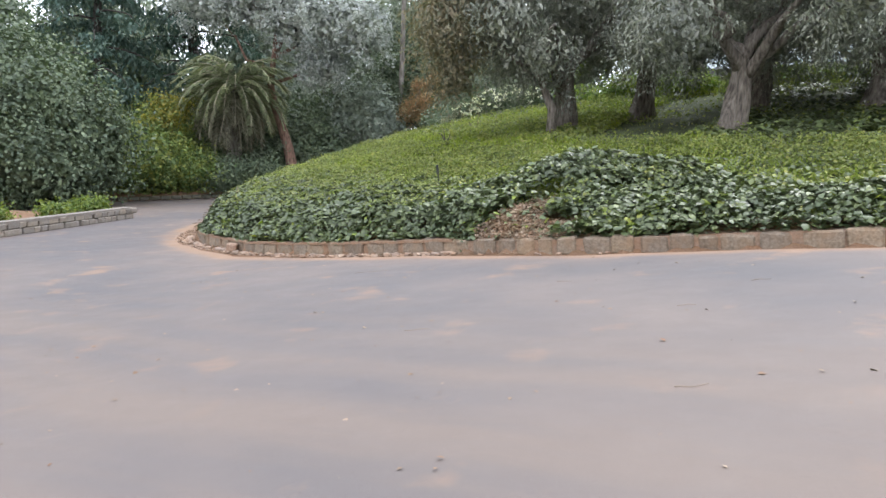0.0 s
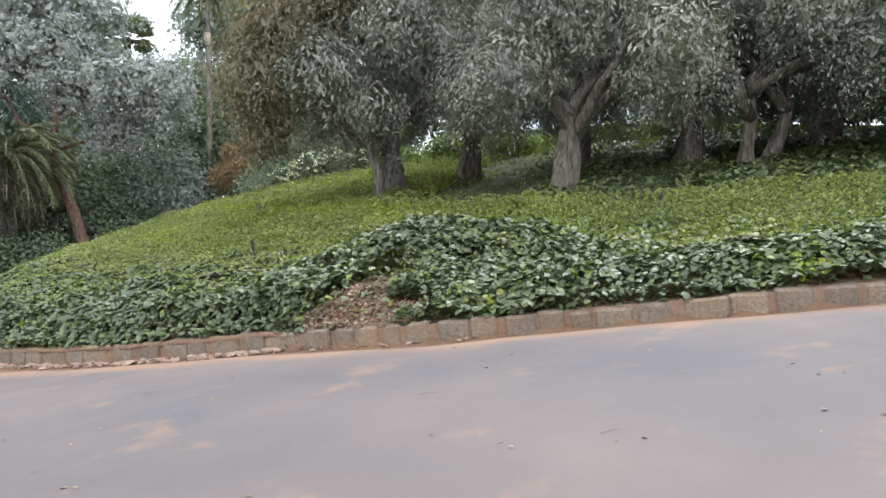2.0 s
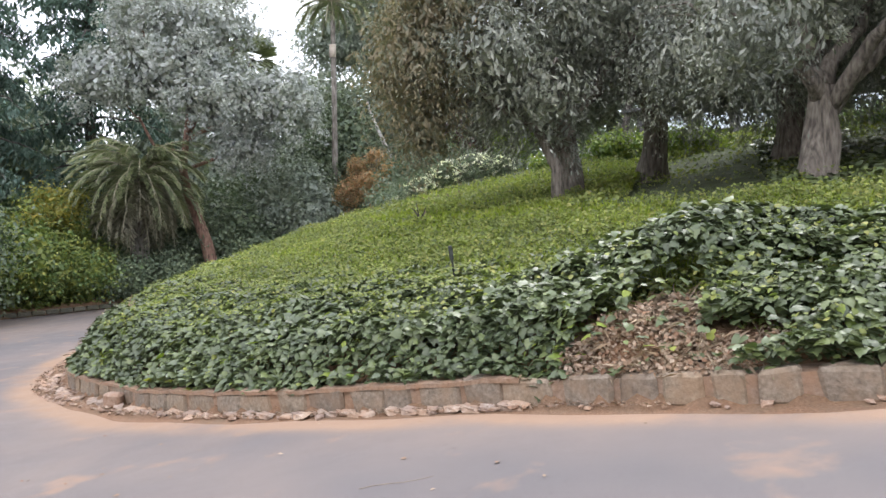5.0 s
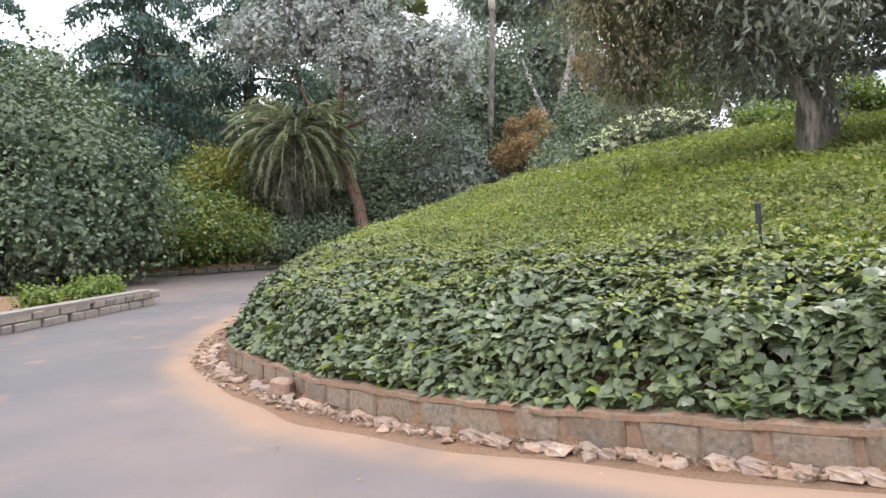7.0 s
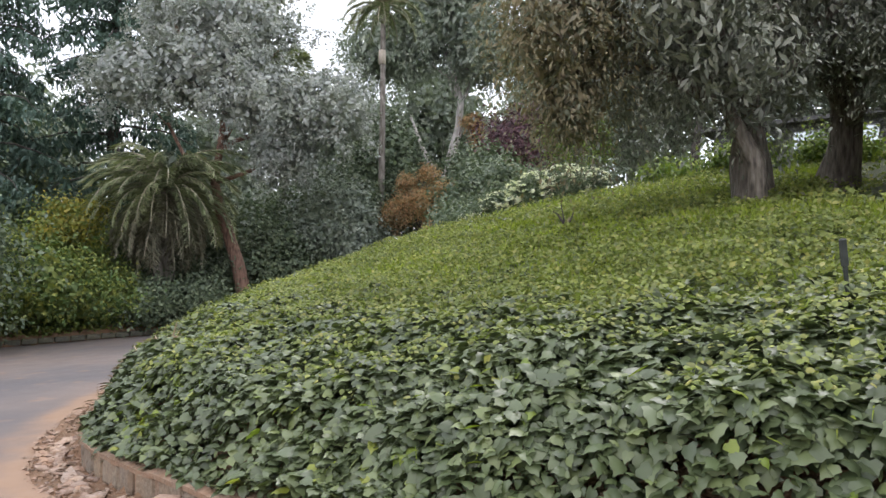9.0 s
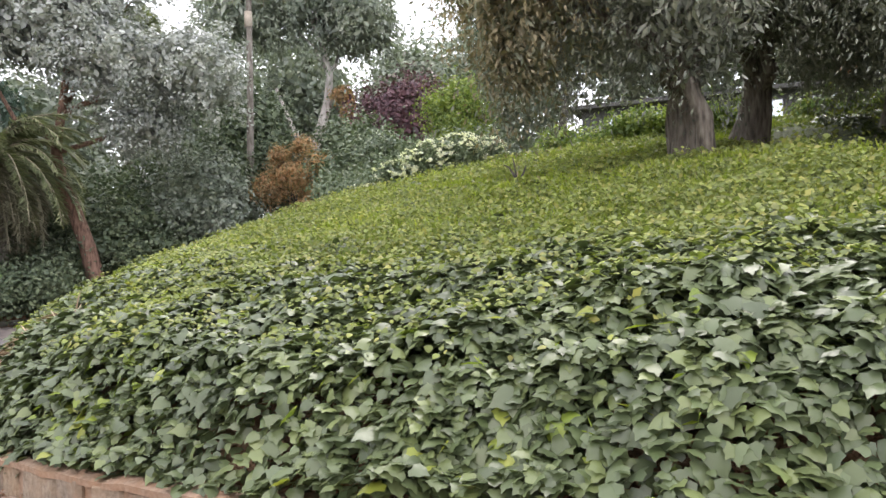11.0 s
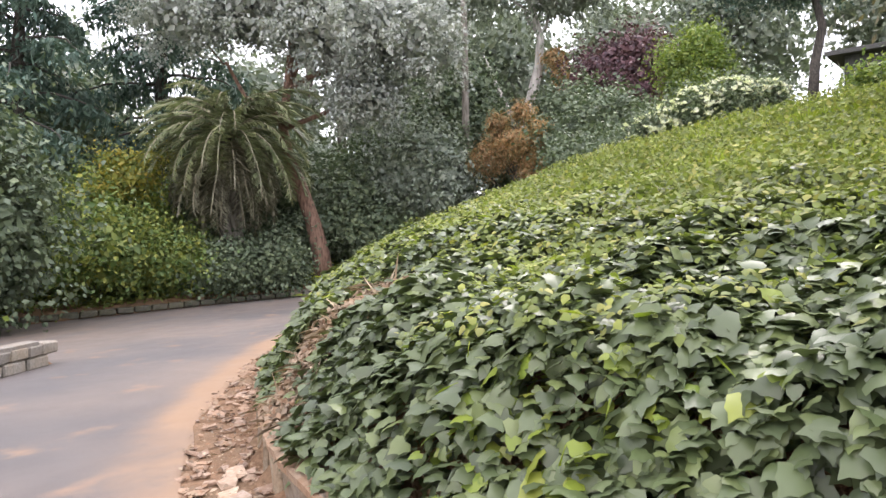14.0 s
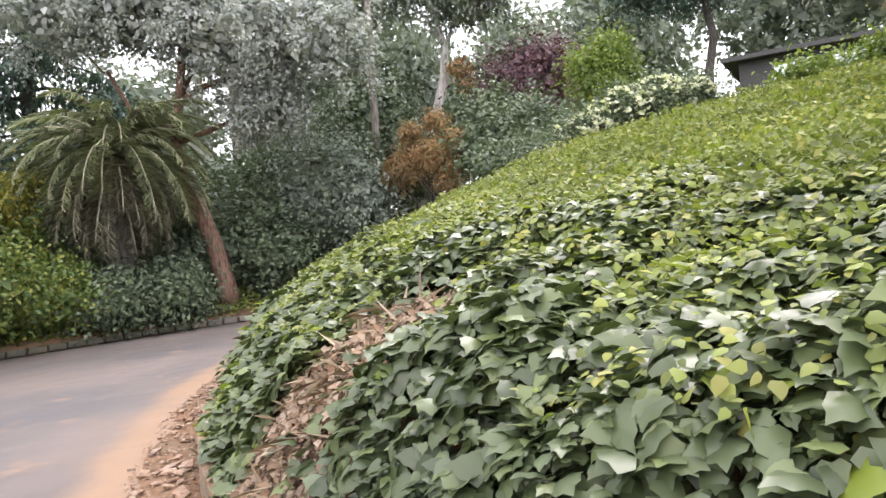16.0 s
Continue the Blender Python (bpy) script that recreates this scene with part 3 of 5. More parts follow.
for k in range(int(S0 * 10) + 30, int(S0 * 10) + 620, 3):
    p, nn = KERB_LINE[k], KN[k]
    z = float(road_z(*p))
    for dd, zz in ((0.008, -0.1), (0.008, 0.215), (0.30, 0.235), (0.30, -0.1)):
        mortar_v.append((p[0] + nn[0] * dd, p[1] + nn[1] * dd, z + zz))
for i in range(len(mortar_v) // 4 - 1):
    for j in range(4):
        mortar_f.append((4 * i + j, 4 * i + (j + 1) % 4, 4 * i + 4 + (j + 1) % 4, 4 * i + 4 + j))
piece("mortar", mesh_from("mortar", mortar_v, mortar_f), "mortar", kerb, "sandy mortar joints")
cope_v, cope_f = [], []
for k in range(int((S0 + 25.5) * 10), int((S0 + 47) * 10), 2):
    p, nn = KERB_LINE[k], KN[k]
    z = float(road_z(*p)) + 0.008 * math.sin(k * 0.9) + 0.006 * math.sin(k * 0.37)
    out = 0.006 * math.sin(k * 1.7)
    for dd, zz in ((-0.032 + out, 0.215), (-0.036 + out, 0.262), (0.06, 0.285), (0.22, 0.28), (0.22, 0.2)):
        cope_v.append((p[0] + nn[0] * dd, p[1] + nn[1] * dd, z + zz))
for i in range(len(cope_v) // 5 - 1):
    for j in range(5):
        cope_f.append((5 * i + j, 5 * i + (j + 1) % 5, 5 * i + 5 + (j + 1) % 5, 5 * i + 5 + j))
cope_f += [(4, 3, 2, 1, 0), tuple(len(cope_v) - 5 + j for j in range(5))]
piece("coping", mesh_from("coping", cope_v, cope_f), "mortar", kerb, "uneven sandy mortar coping")

# ---- low wall on the other side of the road ----
low_wall = thing("low_wall", "low pale stone wall edging the far side of the road", "wall", kind="structure")
wall_meshes = [stone_mesh(krng, w, 0.34, 0.21, 0.1) for w in (0.34, 0.44, 0.54)]
for me in wall_meshes:
    me.materials.append(MATS["wall_stone"])
for course in range(2):
    s = 0.17 * course
    while True:
        n = int(krng.integers(0, 3))
        w = (0.34, 0.44, 0.54)[n]
        k = int((s + w / 2) * 10)
        if k >= len(WALL_LINE) - 1:
            break
        p = WALL_LINE[k]
        tn = WALL_LINE[min(k + 2, len(WALL_LINE) - 1)] - WALL_LINE[max(k - 2, 0)]
        ob = new("stone", wall_meshes[n])
        ob.parent = low_wall
        ob.location = (p[0], p[1], float(road_z(*p)) + 0.10 + 0.215 * course)
        ob.rotation_euler = (0, 0, math.atan2(tn[1], tn[0]) + krng.uniform(-0.03, 0.03))
        s += w + 0.02
cap_v, cap_f = [], []
for k in range(0, len(WALL_LINE) - 1, 4):
    p = WALL_LINE[k]
    tn = WALL_LINE[k + 1] - WALL_LINE[k]
    nn = np.array([tn[1], -tn[0]]) / np.hypot(*tn)
    z = float(road_z(*p)) + 0.43
    for dd, zz in ((-0.16, -0.06), (0.16, -0.06), (0.16, 0.035), (0, 0.05), (-0.16, 0.035)):
        cap_v.append((p[0] + nn[0] * dd, p[1] + nn[1] * dd, z + zz))
for i in range(len(cap_v) // 5 - 1):
    for j in range(5):
        cap_f.append((5 * i + j, 5 * i + (j + 1) % 5, 5 * i + 5 + (j + 1) % 5, 5 * i + 5 + j))
cap_f += [(4, 3, 2, 1, 0), tuple(len(cap_v) - 5 + j for j in range(5))]
piece("coping", mesh_from("coping", cap_v, cap_f), "wall_stone", low_wall, "pale mortar coping")

# ---- far kerb: a low edging beyond the road ----
far_kerb = thing("far_kerb", "low stone edging below the shrubs across the road", "kerb", kind="structure")
far_mesh = stone_mesh(krng, 0.56, 0.3, 0.22, 0.2)
far_mesh.materials.append(MATS["mossy_stone"])
far_bare = stone_mesh(krng, 0.56, 0.3, 0.24, 0.15)
far_bare.materials.append(MATS["wall_stone"])
for k in range(60, len(FAR_LINE) - 4, 3):
    p = FAR_LINE[k]
    tn = FAR_LINE[k + 2] - FAR_LINE[k - 2]
    ob = new("stone", far_mesh if k < len(FAR_LINE) - 22 else far_bare)
    ob.parent = far_kerb
    ob.location = (p[0], p[1], float(road_z(*p)) + 0.13)
    ob.rotation_euler = (0, 0, math.atan2(tn[1], tn[0]) + krng.uniform(-0.04, 0.04))

# ---- the ivy and ground cover on the bank ----
LITTER = [(-1.3, 12.65, 0.65, 0.4), (-0.85, 13.0, 0.4, 0.4), (-0.7, 12.1, 1.1, 0.25), (-11.5, 19.55, 0.5, 0.6), (-11.1, 19.85, 0.6, 0.5), (-10.65, 20.15, 0.42, 0.4)]


def litter_here(x, y):
    out = np.zeros(len(x), bool)
    wob = 0.25 * ripple(x, y, 6.0)
    for cx, cy, rx, ry in LITTER:
        out |= ((x - cx) / rx) ** 2 + ((y - cy) / ry) ** 2 < 1 + wob
    return out


def ivy_lift(x, y, d):
    """How far the ivy stands above the soil."""
    edge = 0.16 + 0.32 * np.clip(d / 0.5, 0, 1) - 0.30 * np.clip((d - 0.6) / 3.6, 0, 1) - 0.34 * bare(x, y)
    mound = 0.62 * np.exp(-(((x + 0.1) / 1.5) ** 2 + ((y - 14.1) / 0.9) ** 2))
    mound = mound + 0.25 * np.exp(-(((x - 1.6) / 1.0) ** 2 + ((y - 13.2) / 0.8) ** 2))
    return np.maximum(edge + mound + 0.07 * ripple(x, y, 3.1, 2) + 0.05 * ripple(x, y, 7.0, 1), 0.05)


def cover(rng, n, d_lo, d_hi, s_lo, s_hi, power, lift_scale, ivy):
    s = S0 + rng.random(n) * (s_hi - s_lo) + s_lo
    d = d_lo + (d_hi - d_lo) * rng.random(n) ** power
    k = np.clip((s * 10).astype(int), 0, len(KERB_LINE) - 1)
    p = KERB_LINE[k] + KN[k] * d[:, None] + KT[k] * rng.uniform(-0.05, 0.05, n)[:, None]
    return p[:, 0], p[:, 1], d


def canopy(x, y):
    d, k = side_of(KERB_LINE, x, y)
    return np.maximum(bank_z(x, y, np.maximum(d, 0.02), k), road_z(x, y) + 0.2) + ivy_lift(x, y, d), d


def canopy_normals(x, y):
    e = 0.12
    zx = (canopy(x + e, y)[0] - canopy(x - e, y)[0]) / (2 * e)
    zy = (canopy(x, y + e)[0] - canopy(x, y - e)[0]) / (2 * e)
    n = np.c_[-zx, -zy, np.ones(len(x))]
    return n / np.linalg.norm(n, axis=1)[:, None]


def ivy_layer(seed, n, d_lo, d_hi, s_lo, s_hi, power, size, keep=None):
    rng = np.random.default_rng(seed)
    x, y, d = cover(rng, n, d_lo, d_hi, s_lo, s_hi, power, 1, True)
    ok = ~litter_here(x, y) | (rng.random(n) < 0.06)
    ok &= d < d_hi * (0.62 + 0.26 * ripple(x, y, 1.4, 4) + 0.2 * ripple(x, y, 3.3, 2) + 0.55 * rng.random(n) ** 2)
    if keep is not None:
        ok &= keep(x, y, rng)
    x, y = x[ok], y[ok]
    z, d = canopy(x, y)
    nr = canopy_normals(x, y)
    m = len(x)
    depth = -0.22 * rng.random(m) ** 2
    pos = np.c_[x, y, z] + nr * depth[:, None]
    down = np.c_[nr[:, 0], nr[:, 1], -0.6 - 0.2 * rng.random(m)]
    way = 0.7 * down + rng_unit(rng, m) * 0.9
    nn = nr * 0.7 + np.array([0, 0, 0.6]) + rng_unit(rng, m) * 0.75
    return pos, way, nn, size * (0.5 + 0.9 * rng.random(m))


def leaf_stuff(name, label, category, shape, layers, mat, parent=None):
    vs, fs, base = [], [], 0
    for n, (pos, way, nn, sz) in enumerate(layers):
        v, f = scatter(shape if isinstance(shape, str) else shape[n], pos, way, nn, sz)
        vs.append(v)
        fs.append(f + base)
        base += len(v)
    ob = piece(name, fast_mesh(name, np.concatenate(vs), np.concatenate(fs)), mat, parent, smooth="ivy" in name)
    return tagged(ob, label, category, kind="stuff")


def patchy(f, seed, level):
    return lambda x, y, rng: ripple(x, y, f, seed) + 0.5 * ripple(x, y, 2.7 * f, seed + 1) + rng.normal(size=len(x)) * 0.25 > level




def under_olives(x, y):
    """Ground below the olives: dark ivy replaces bright cover, partly to deepen their shade."""
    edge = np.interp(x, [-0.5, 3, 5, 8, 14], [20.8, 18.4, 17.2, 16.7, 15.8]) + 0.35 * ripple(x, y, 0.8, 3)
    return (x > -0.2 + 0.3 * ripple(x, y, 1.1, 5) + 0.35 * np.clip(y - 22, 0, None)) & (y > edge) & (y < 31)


ivy_leaves = leaf_stuff("ivy_leaves", "dense glossy dark green ivy leaves", "ivy", ("simple", "ivy", "ivy", "ivy", "simple", "simple", "ivy", "simple", "simple", "simple"), [
    ivy_layer(11, 26000, 0.0, 1.7, 8, 21, 0.8, 0.095),
    ivy_layer(12, 34000, 0.0, 2.2, 21, 31, 0.9, 0.10),
    ivy_layer(18, 8000, 0.9, 3.4, 19, 26, 0.9, 0.12, lambda x, y, r: ((x + 0.1) / 1.9) ** 2 + ((y - 14.0) / 1.2) ** 2 < 1 + 0.5 * r.random(len(x))),
    ivy_layer(13, 42000, 0.0, 3.0, 30, 40, 0.95, 0.102),
    ivy_layer(19, 14000, 0.0, 2.2, 40, 58, 0.8, 0.11),
    ivy_layer(14, 42000, 1.2, 9.0, 25, 48, 0.9, 0.095, patchy(1.1, 3, 0.3)),
    ivy_layer(20, 3500, 0.3, 2.6, 25, 28.5, 0.8, 0.14, patchy(1.2, 2, 0.0)),
    ivy_layer(29, 24000, 1.5, 6.0, 27, 46, 1.0, 0.10, patchy(0.9, 11, -0.1)),
    ivy_layer(30, 36000, 1.4, 8.0, 4, 25, 1.0, 0.10, patchy(0.8, 12, -0.4)),
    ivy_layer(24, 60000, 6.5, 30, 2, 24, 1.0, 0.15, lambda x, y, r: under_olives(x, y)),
], "ivy_leaf")
young_ivy = leaf_stuff("young_ivy_leaves", "yellow-green young ivy leaves at the bank's foot", "ivy", "ivy", [
    ivy_layer(16, 3600, 0.0, 0.6, 18, 44, 0.8, 0.11, patchy(1.6, 5, 0.75)),
    ivy_layer(17, 260, 0.4, 3.0, 22, 42, 0.8, 0.11),
], "young_leaf")


def cover_layer(seed, n, d_lo, d_hi, s_lo, s_hi, power, size, lift, keep=None):
    rng = np.random.default_rng(seed)
    x, y, d = cover(rng, n, d_lo, d_hi, s_lo, s_hi, power, 1, False)
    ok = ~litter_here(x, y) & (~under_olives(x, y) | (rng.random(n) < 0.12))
    if keep is not None:
        ok &= keep(x, y, rng)
    x, y = x[ok], y[ok]
    m = len(x)
    d, k = side_of(KERB_LINE, x, y)
    ok = d > 0.5
    x, y, d, k = x[ok], y[ok], d[ok], k[ok]
    m = len(x)
    z = bank_z(x, y, d, k) + lift * (0.2 + 1.0 * rng.random(m) ** 1.5) + 0.07 * ripple(x, y, 2.7, 1) + 0.04 * ripple(x, y, 6.1, 2)
    way = np.c_[rng.normal(size=(m, 2)), 0.2 * rng.normal(size=m)]
    nn = np.array([-0.1, -0.25, 0.8]) + rng_unit(rng, m) * 0.95
    return np.c_[x, y, z], way, nn, size * (0.6 + 0.8 * rng.random(m))


def raised(layer):
    """The same leaves, standing a little out of the ivy."""
    pos, way, nn, sz = layer
    up = nn / np.linalg.norm(nn, axis=1)[:, None]
    return pos + (up * 0.5 + np.array([0, 0, 0.5])) * (0.06 + 0.6 * sz)[:, None], way, nn, sz


ground_cover = leaf_stuff("ground_cover", "bright green low leafy ground cover on the slope", "ground cover", ("broad", "broad", "broad", "simple", "simple"), [
    cover_layer(21, 190000, 0.7, 7, 6, 48, 0.9, 0.062, 0.32),
    cover_layer(22, 100000, 5, 16, 6, 50, 0.9, 0.09, 0.26),
    cover_layer(23, 46000, 14, 34, 4, 52, 0.9, 0.13, 0.16),
    raised(ivy_layer(25, 70000, 0.5, 6.0, 27, 44, 1.0, 0.042, patchy(1.3, 7, -0.25))),
    raised(ivy_layer(26, 12000, 0.2, 2.8, 10, 27, 0.9, 0.055, patchy(1.3, 9, 0.1))),
], "cover_leaf")


def tendrils(seed, n, d_lo, d_hi, s_lo, s_hi):
    pos, way, nn, sz = ivy_layer(seed, n, d_lo, d_hi, s_lo, s_hi, 0.9, 0.3)
    rng = np.random.default_rng(seed)
    return pos + np.array([0, 0, 0.05]), way + rng_unit(rng, len(pos)) * 0.8 + np.array([0, 0, 0.3]), nn, sz * 0.45


ivy_stems = leaf_stuff("ivy_stems", "thin trailing green ivy stems among the leaves", "ivy stems", "blade", [tendrils(27, 900, 0.1, 3.5, 27, 44), tendrils(28, 400, 0.05, 1.8, 14, 27)], "grass_blade")


def grass_layer(seed, n, d_lo, d_hi, s_lo, s_hi, size):
    rng = np.random.default_rng(seed)
    x, y, d = cover(rng, n, d_lo, d_hi, s_lo, s_hi, 0.9, 1, False)
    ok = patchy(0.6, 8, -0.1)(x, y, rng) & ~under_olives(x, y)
    x, y = x[ok], y[ok]
    m = len(x)
    d, k = side_of(KERB_LINE, x, y)
    z = bank_z(x, y, np.maximum(d, 0.3), k) + 0.03
    way = np.c_[0.35 * rng.normal(size=(m, 2)), np.ones(m)]
    nn = np.c_[rng.normal(size=(m, 2)), 0.1 * np.ones(m)]
    return np.c_[x, y, z], way, nn, size * (0.6 + 0.8 * rng.random(m))


grass = leaf_stuff("grass", "bright yellow-green grass growing through the ground cover", "grass", "blade", [
    grass_layer(31, 26000, 1.8, 9, 14, 46, 0.26),
    grass_layer(32, 30000, 6, 20, 14, 50, 0.24),
], "grass_blade")


# ---- trees ----
def foliage(name, seed, blobs, clumps, per, leaf, mat, parent, shape="broad", spread=0.35, droop=0.0, hollow=0.55, label=""):
    v, f = crown_arrays(np.random.default_rng(seed), blobs, clumps, per, leaf, shape, spread, droop, hollow)
    return piece(name, fast_mesh(name, v, f), mat, parent, label)


def olive_tree(seed, stems=1):
    """An old olive: thick fluted trunk or two slimmer ones, low fork, wide crown of hanging grey-green sprays."""
    rng = np.random.default_rng(seed)
    label = "old olive tree with fluted grey trunk on the bank" if stems == 1 else "olive tree with two slim dark trunks on the bank"
    tree = thing("olive_tree", label, "tree", group="olive trees on the bank")
    n = 12
    u = np.linspace(0, 1, n)
    tops = []
    for k in range(stems):
        lean = rng.uniform(-0.2, 0.2, 2)
        off = 0.0 if stems == 1 else (-0.32, 0.32)[k]
        pts = np.c_[off * (1 + 0.9 * u) + lean[0] * u + 0.06 * np.sin(5 * u + seed + k), lean[1] * u + 0.05 * np.cos(4 * u), -0.25 + 2.3 * u]
        rad = (0.40 - 0.14 * u + 0.24 * np.exp(-u * 7)) * (1.0 if stems == 1 else 0.52)
        piece("trunk", mesh_from("trunk", *tube(pts, rad, 22, 0.16, seed + k)), "olive_bark", tree, smooth=True)
        tops.append(pts)
    ends = []
    for i in range(7):
        a = 6.28 * i / 7 + rng.uniform(-0.4, 0.4)
        pts = tops[i % stems]
        top = pts[-1] + np.array([math.cos(a) * rng.uniform(1.3, 2.6), math.sin(a) * rng.uniform(1.3, 2.6), rng.uniform(0.9, 2.6)])
        start = pts[-1 - (i % 5)]
        line = bent(start, top, 8, 0.25, rng, 0.03)
        piece("limb", mesh_from("limb", *tube(line, np.linspace(0.19, 0.05, 8), 9, 0.1, seed + i)), "olive_bark", tree, smooth=True)
        ends.append(top)
        for j in range(2):
            b = a + rng.uniform(-0.9, 0.9)
            tip = top + np.array([math.cos(b) * 1.5, math.sin(b) * 1.5, rng.uniform(-0.4, 1.0)])
            piece("branch", mesh_from("branch", *tube(bent(line[5], tip, 6, 0.2, rng, 0.04), np.linspace(0.06, 0.02, 6), 6)), "olive_bark", tree, smooth=True)
    blobs = [((0, 0, 4.5), (3.3, 3.3, 1.7)), ((0, 0, 5.7), (3.0, 3.0, 2.0)), ((0, 0, 7.2), (2.2, 2.2, 1.6))]
    blobs += [((e[0] * 1.35, e[1] * 1.35, e[2] - rng.uniform(0.2, 0.9)), (1.5, 1.5, 1.4)) for e in ends]
    foliage("crown", seed + 7, blobs, 460, 76, 0.105, "olive_leaf", tree, "lance", 0.24, 0.8, 0.45)
    return tree


def place(tree, x, y, turn=0.0, size=1.0, sink=0.0):
    tree.location = (x, y, float(land_z(x, y)[0]) - sink)
    tree.rotation_euler = (0, 0, turn)
    tree.scale = (size, size, size)
    return tree


def place_copy(tree, x, y, turn=0.0, size=1.0):
    c = copy_thing(tree, pose(x, y, float(land_z(x, y)[0]), 0, 0, math.degrees(turn)))
    c.scale = (size, size, size)
    return c


olive_a = place(olive_tree(1), -0.95, 24.5, 0.3, 1.05)
olive_b = place(olive_tree(2), 1.75, 27.0, 1.2, 1.05)
olive_c = place(olive_tree(3), 3.7, 20.6, 2.2, 0.95)
place(olive_tree(4, 2), 9.4, 21.3, 0.2, 1.0)
for tree, x, y, turn, size in ((olive_a, 9.5, 26.1, 2.0, 1.1), (olive_b, 8.2, 23.2, 3.3, 1.0), (olive_a, 5.6, 27.0, 4.0, 1.1), (olive_b, 14.0, 18.5, 5.0, 1.1), (olive_c, 13.5, 25.0, 1.5, 1.2)):
    place_copy(tree, x, y, turn, size)


def broad_tree(name, label, seed, x, y, height, blobs, clumps, per, leaf, mat, trunk_r=0.25, bark="dark_bark", spread=0.5, droop=0.0, shape="broad", trunk_line=None, category="tree", hollow=0.5):
    rng = np.random.default_rng(seed)
    tree = thing(name, label, category)
    place(tree, x, y)
    line = np.array(trunk_line, float) if trunk_line is not None else bent((0, 0, -0.3), (rng.uniform(-0.4, 0.4), rng.uniform(-0.4, 0.4), height), 8, 0, rng, 0.015)
    m = len(line)
    piece("trunk", mesh_from("trunk", *tube(line, trunk_r * np.linspace(1, 0.35, m) + 0.25 * trunk_r * np.exp(-np.arange(m) * 1.5), 12, 0.08, seed)), bark, tree, smooth=True)
    for i in range(7):
        c, r = blobs[i % len(blobs)]
        tip = np.array(c) + rng_unit(rng, 1)[0] * np.array(r) * 0.7
        a = line[m - 1 - i % 3]
        piece("limb", mesh_from("limb", *tube(bent(a, tip, 6, 0.2, rng, 0.05), np.linspace(0.35 * trunk_r, 0.03, 6), 7)), bark, tree, smooth=True)
    foliage("crown", seed + 3, blobs, clumps, per, leaf, mat, tree, shape, spread, droop, hollow)
    return tree


def shrub(name, label, seed, x, y, blobs, clumps, per, leaf, mat, spread=0.35, shape="broad", z=None, category="shrub", droop=0.0):
    rng = np.random.default_rng(seed)
    bush = thing(name, label, category)
    place(bush, x, y)
    for i in range(6):
        c, r = blobs[i % len(blobs)]
        stem = (tube(bent((rng.uniform(-0.3, 0.3), rng.uniform(-0.3, 0.3), -0.3), np.array(c) + rng_unit(rng, 1)[0] * np.array(r) * 0.5, 6, 0.1, rng, 0.05), np.linspace(0.06, 0.015, 6), 6))
        piece("stem", mesh_from("stem", *stem), "dark_bark", bush)
    foliage("leaves", seed + 2, blobs, clumps, per, leaf, mat, bush, shape, spread, droop, 0.3)
    return bush


# red-barked leaning tree with a silvery crown across the road
broad_tree("leaning_tree", "leaning tree with red-brown bark and silvery crown", 41, -19.5, 44.0, 6, [((-1.5, -1, 11.8), (3.8, 3.4, 2.4)), ((1.6, -1, 10.2), (3.2, 3, 2.4)), ((-5.2, -1.5, 11.6), (2.8, 2.6, 2.0)), ((4.6, -1, 10.0), (2.8, 2.6, 2.2)), ((-1, 0, 14.5), (4.6, 3.6, 2.6)), ((2.2, -0.6, 7.6), (2.0, 2.0, 1.3)), ((-3.4, 0, 15), (3, 3, 2.4))], 640, 70, 0.15, "silver_leaf", 0.40, "red_bark", 0.33, 0.3,
                       "broad", [(0.1, 0, -0.4), (0, 0, 0.8), (-0.3, -0.1, 2.2), (-0.8, -0.2, 3.8), (-1.3, -0.2, 5.0), (-1.5, -0.4, 6.4), (-1.2, -0.6, 8.0), (-0.8, -0.8, 10.5)])
broad_tree("oak_tree", "large dense dark green evergreen tree beside the road", 42, -27.5, 31.0, 5, [((0, 0, 4.6), (3.6, 3.6, 3.2)), ((1, -1.5, 2.4), (2.8, 2.6, 2.2)), ((-2.5, 0.5, 6.5), (3.2, 3, 2.6)), ((-1, -2.5, 3), (3, 2.6, 2.8)), ((2.0, 0.6, 3.0), (2.2, 2.2, 2.6))], 760, 54, 0.2, "oak_leaf", 0.35)
broad_tree("oak_tree", "large dense dark green evergreen tree beside the road", 43, -31.5, 24.0, 5, [((0, 0, 5), (4, 4, 3.6)), ((1, -1.5, 2.6), (3, 3, 2.4)), ((-2, 1.5, 8), (3.6, 3.4, 3))], 420, 46, 0.22, "oak_leaf", 0.35)


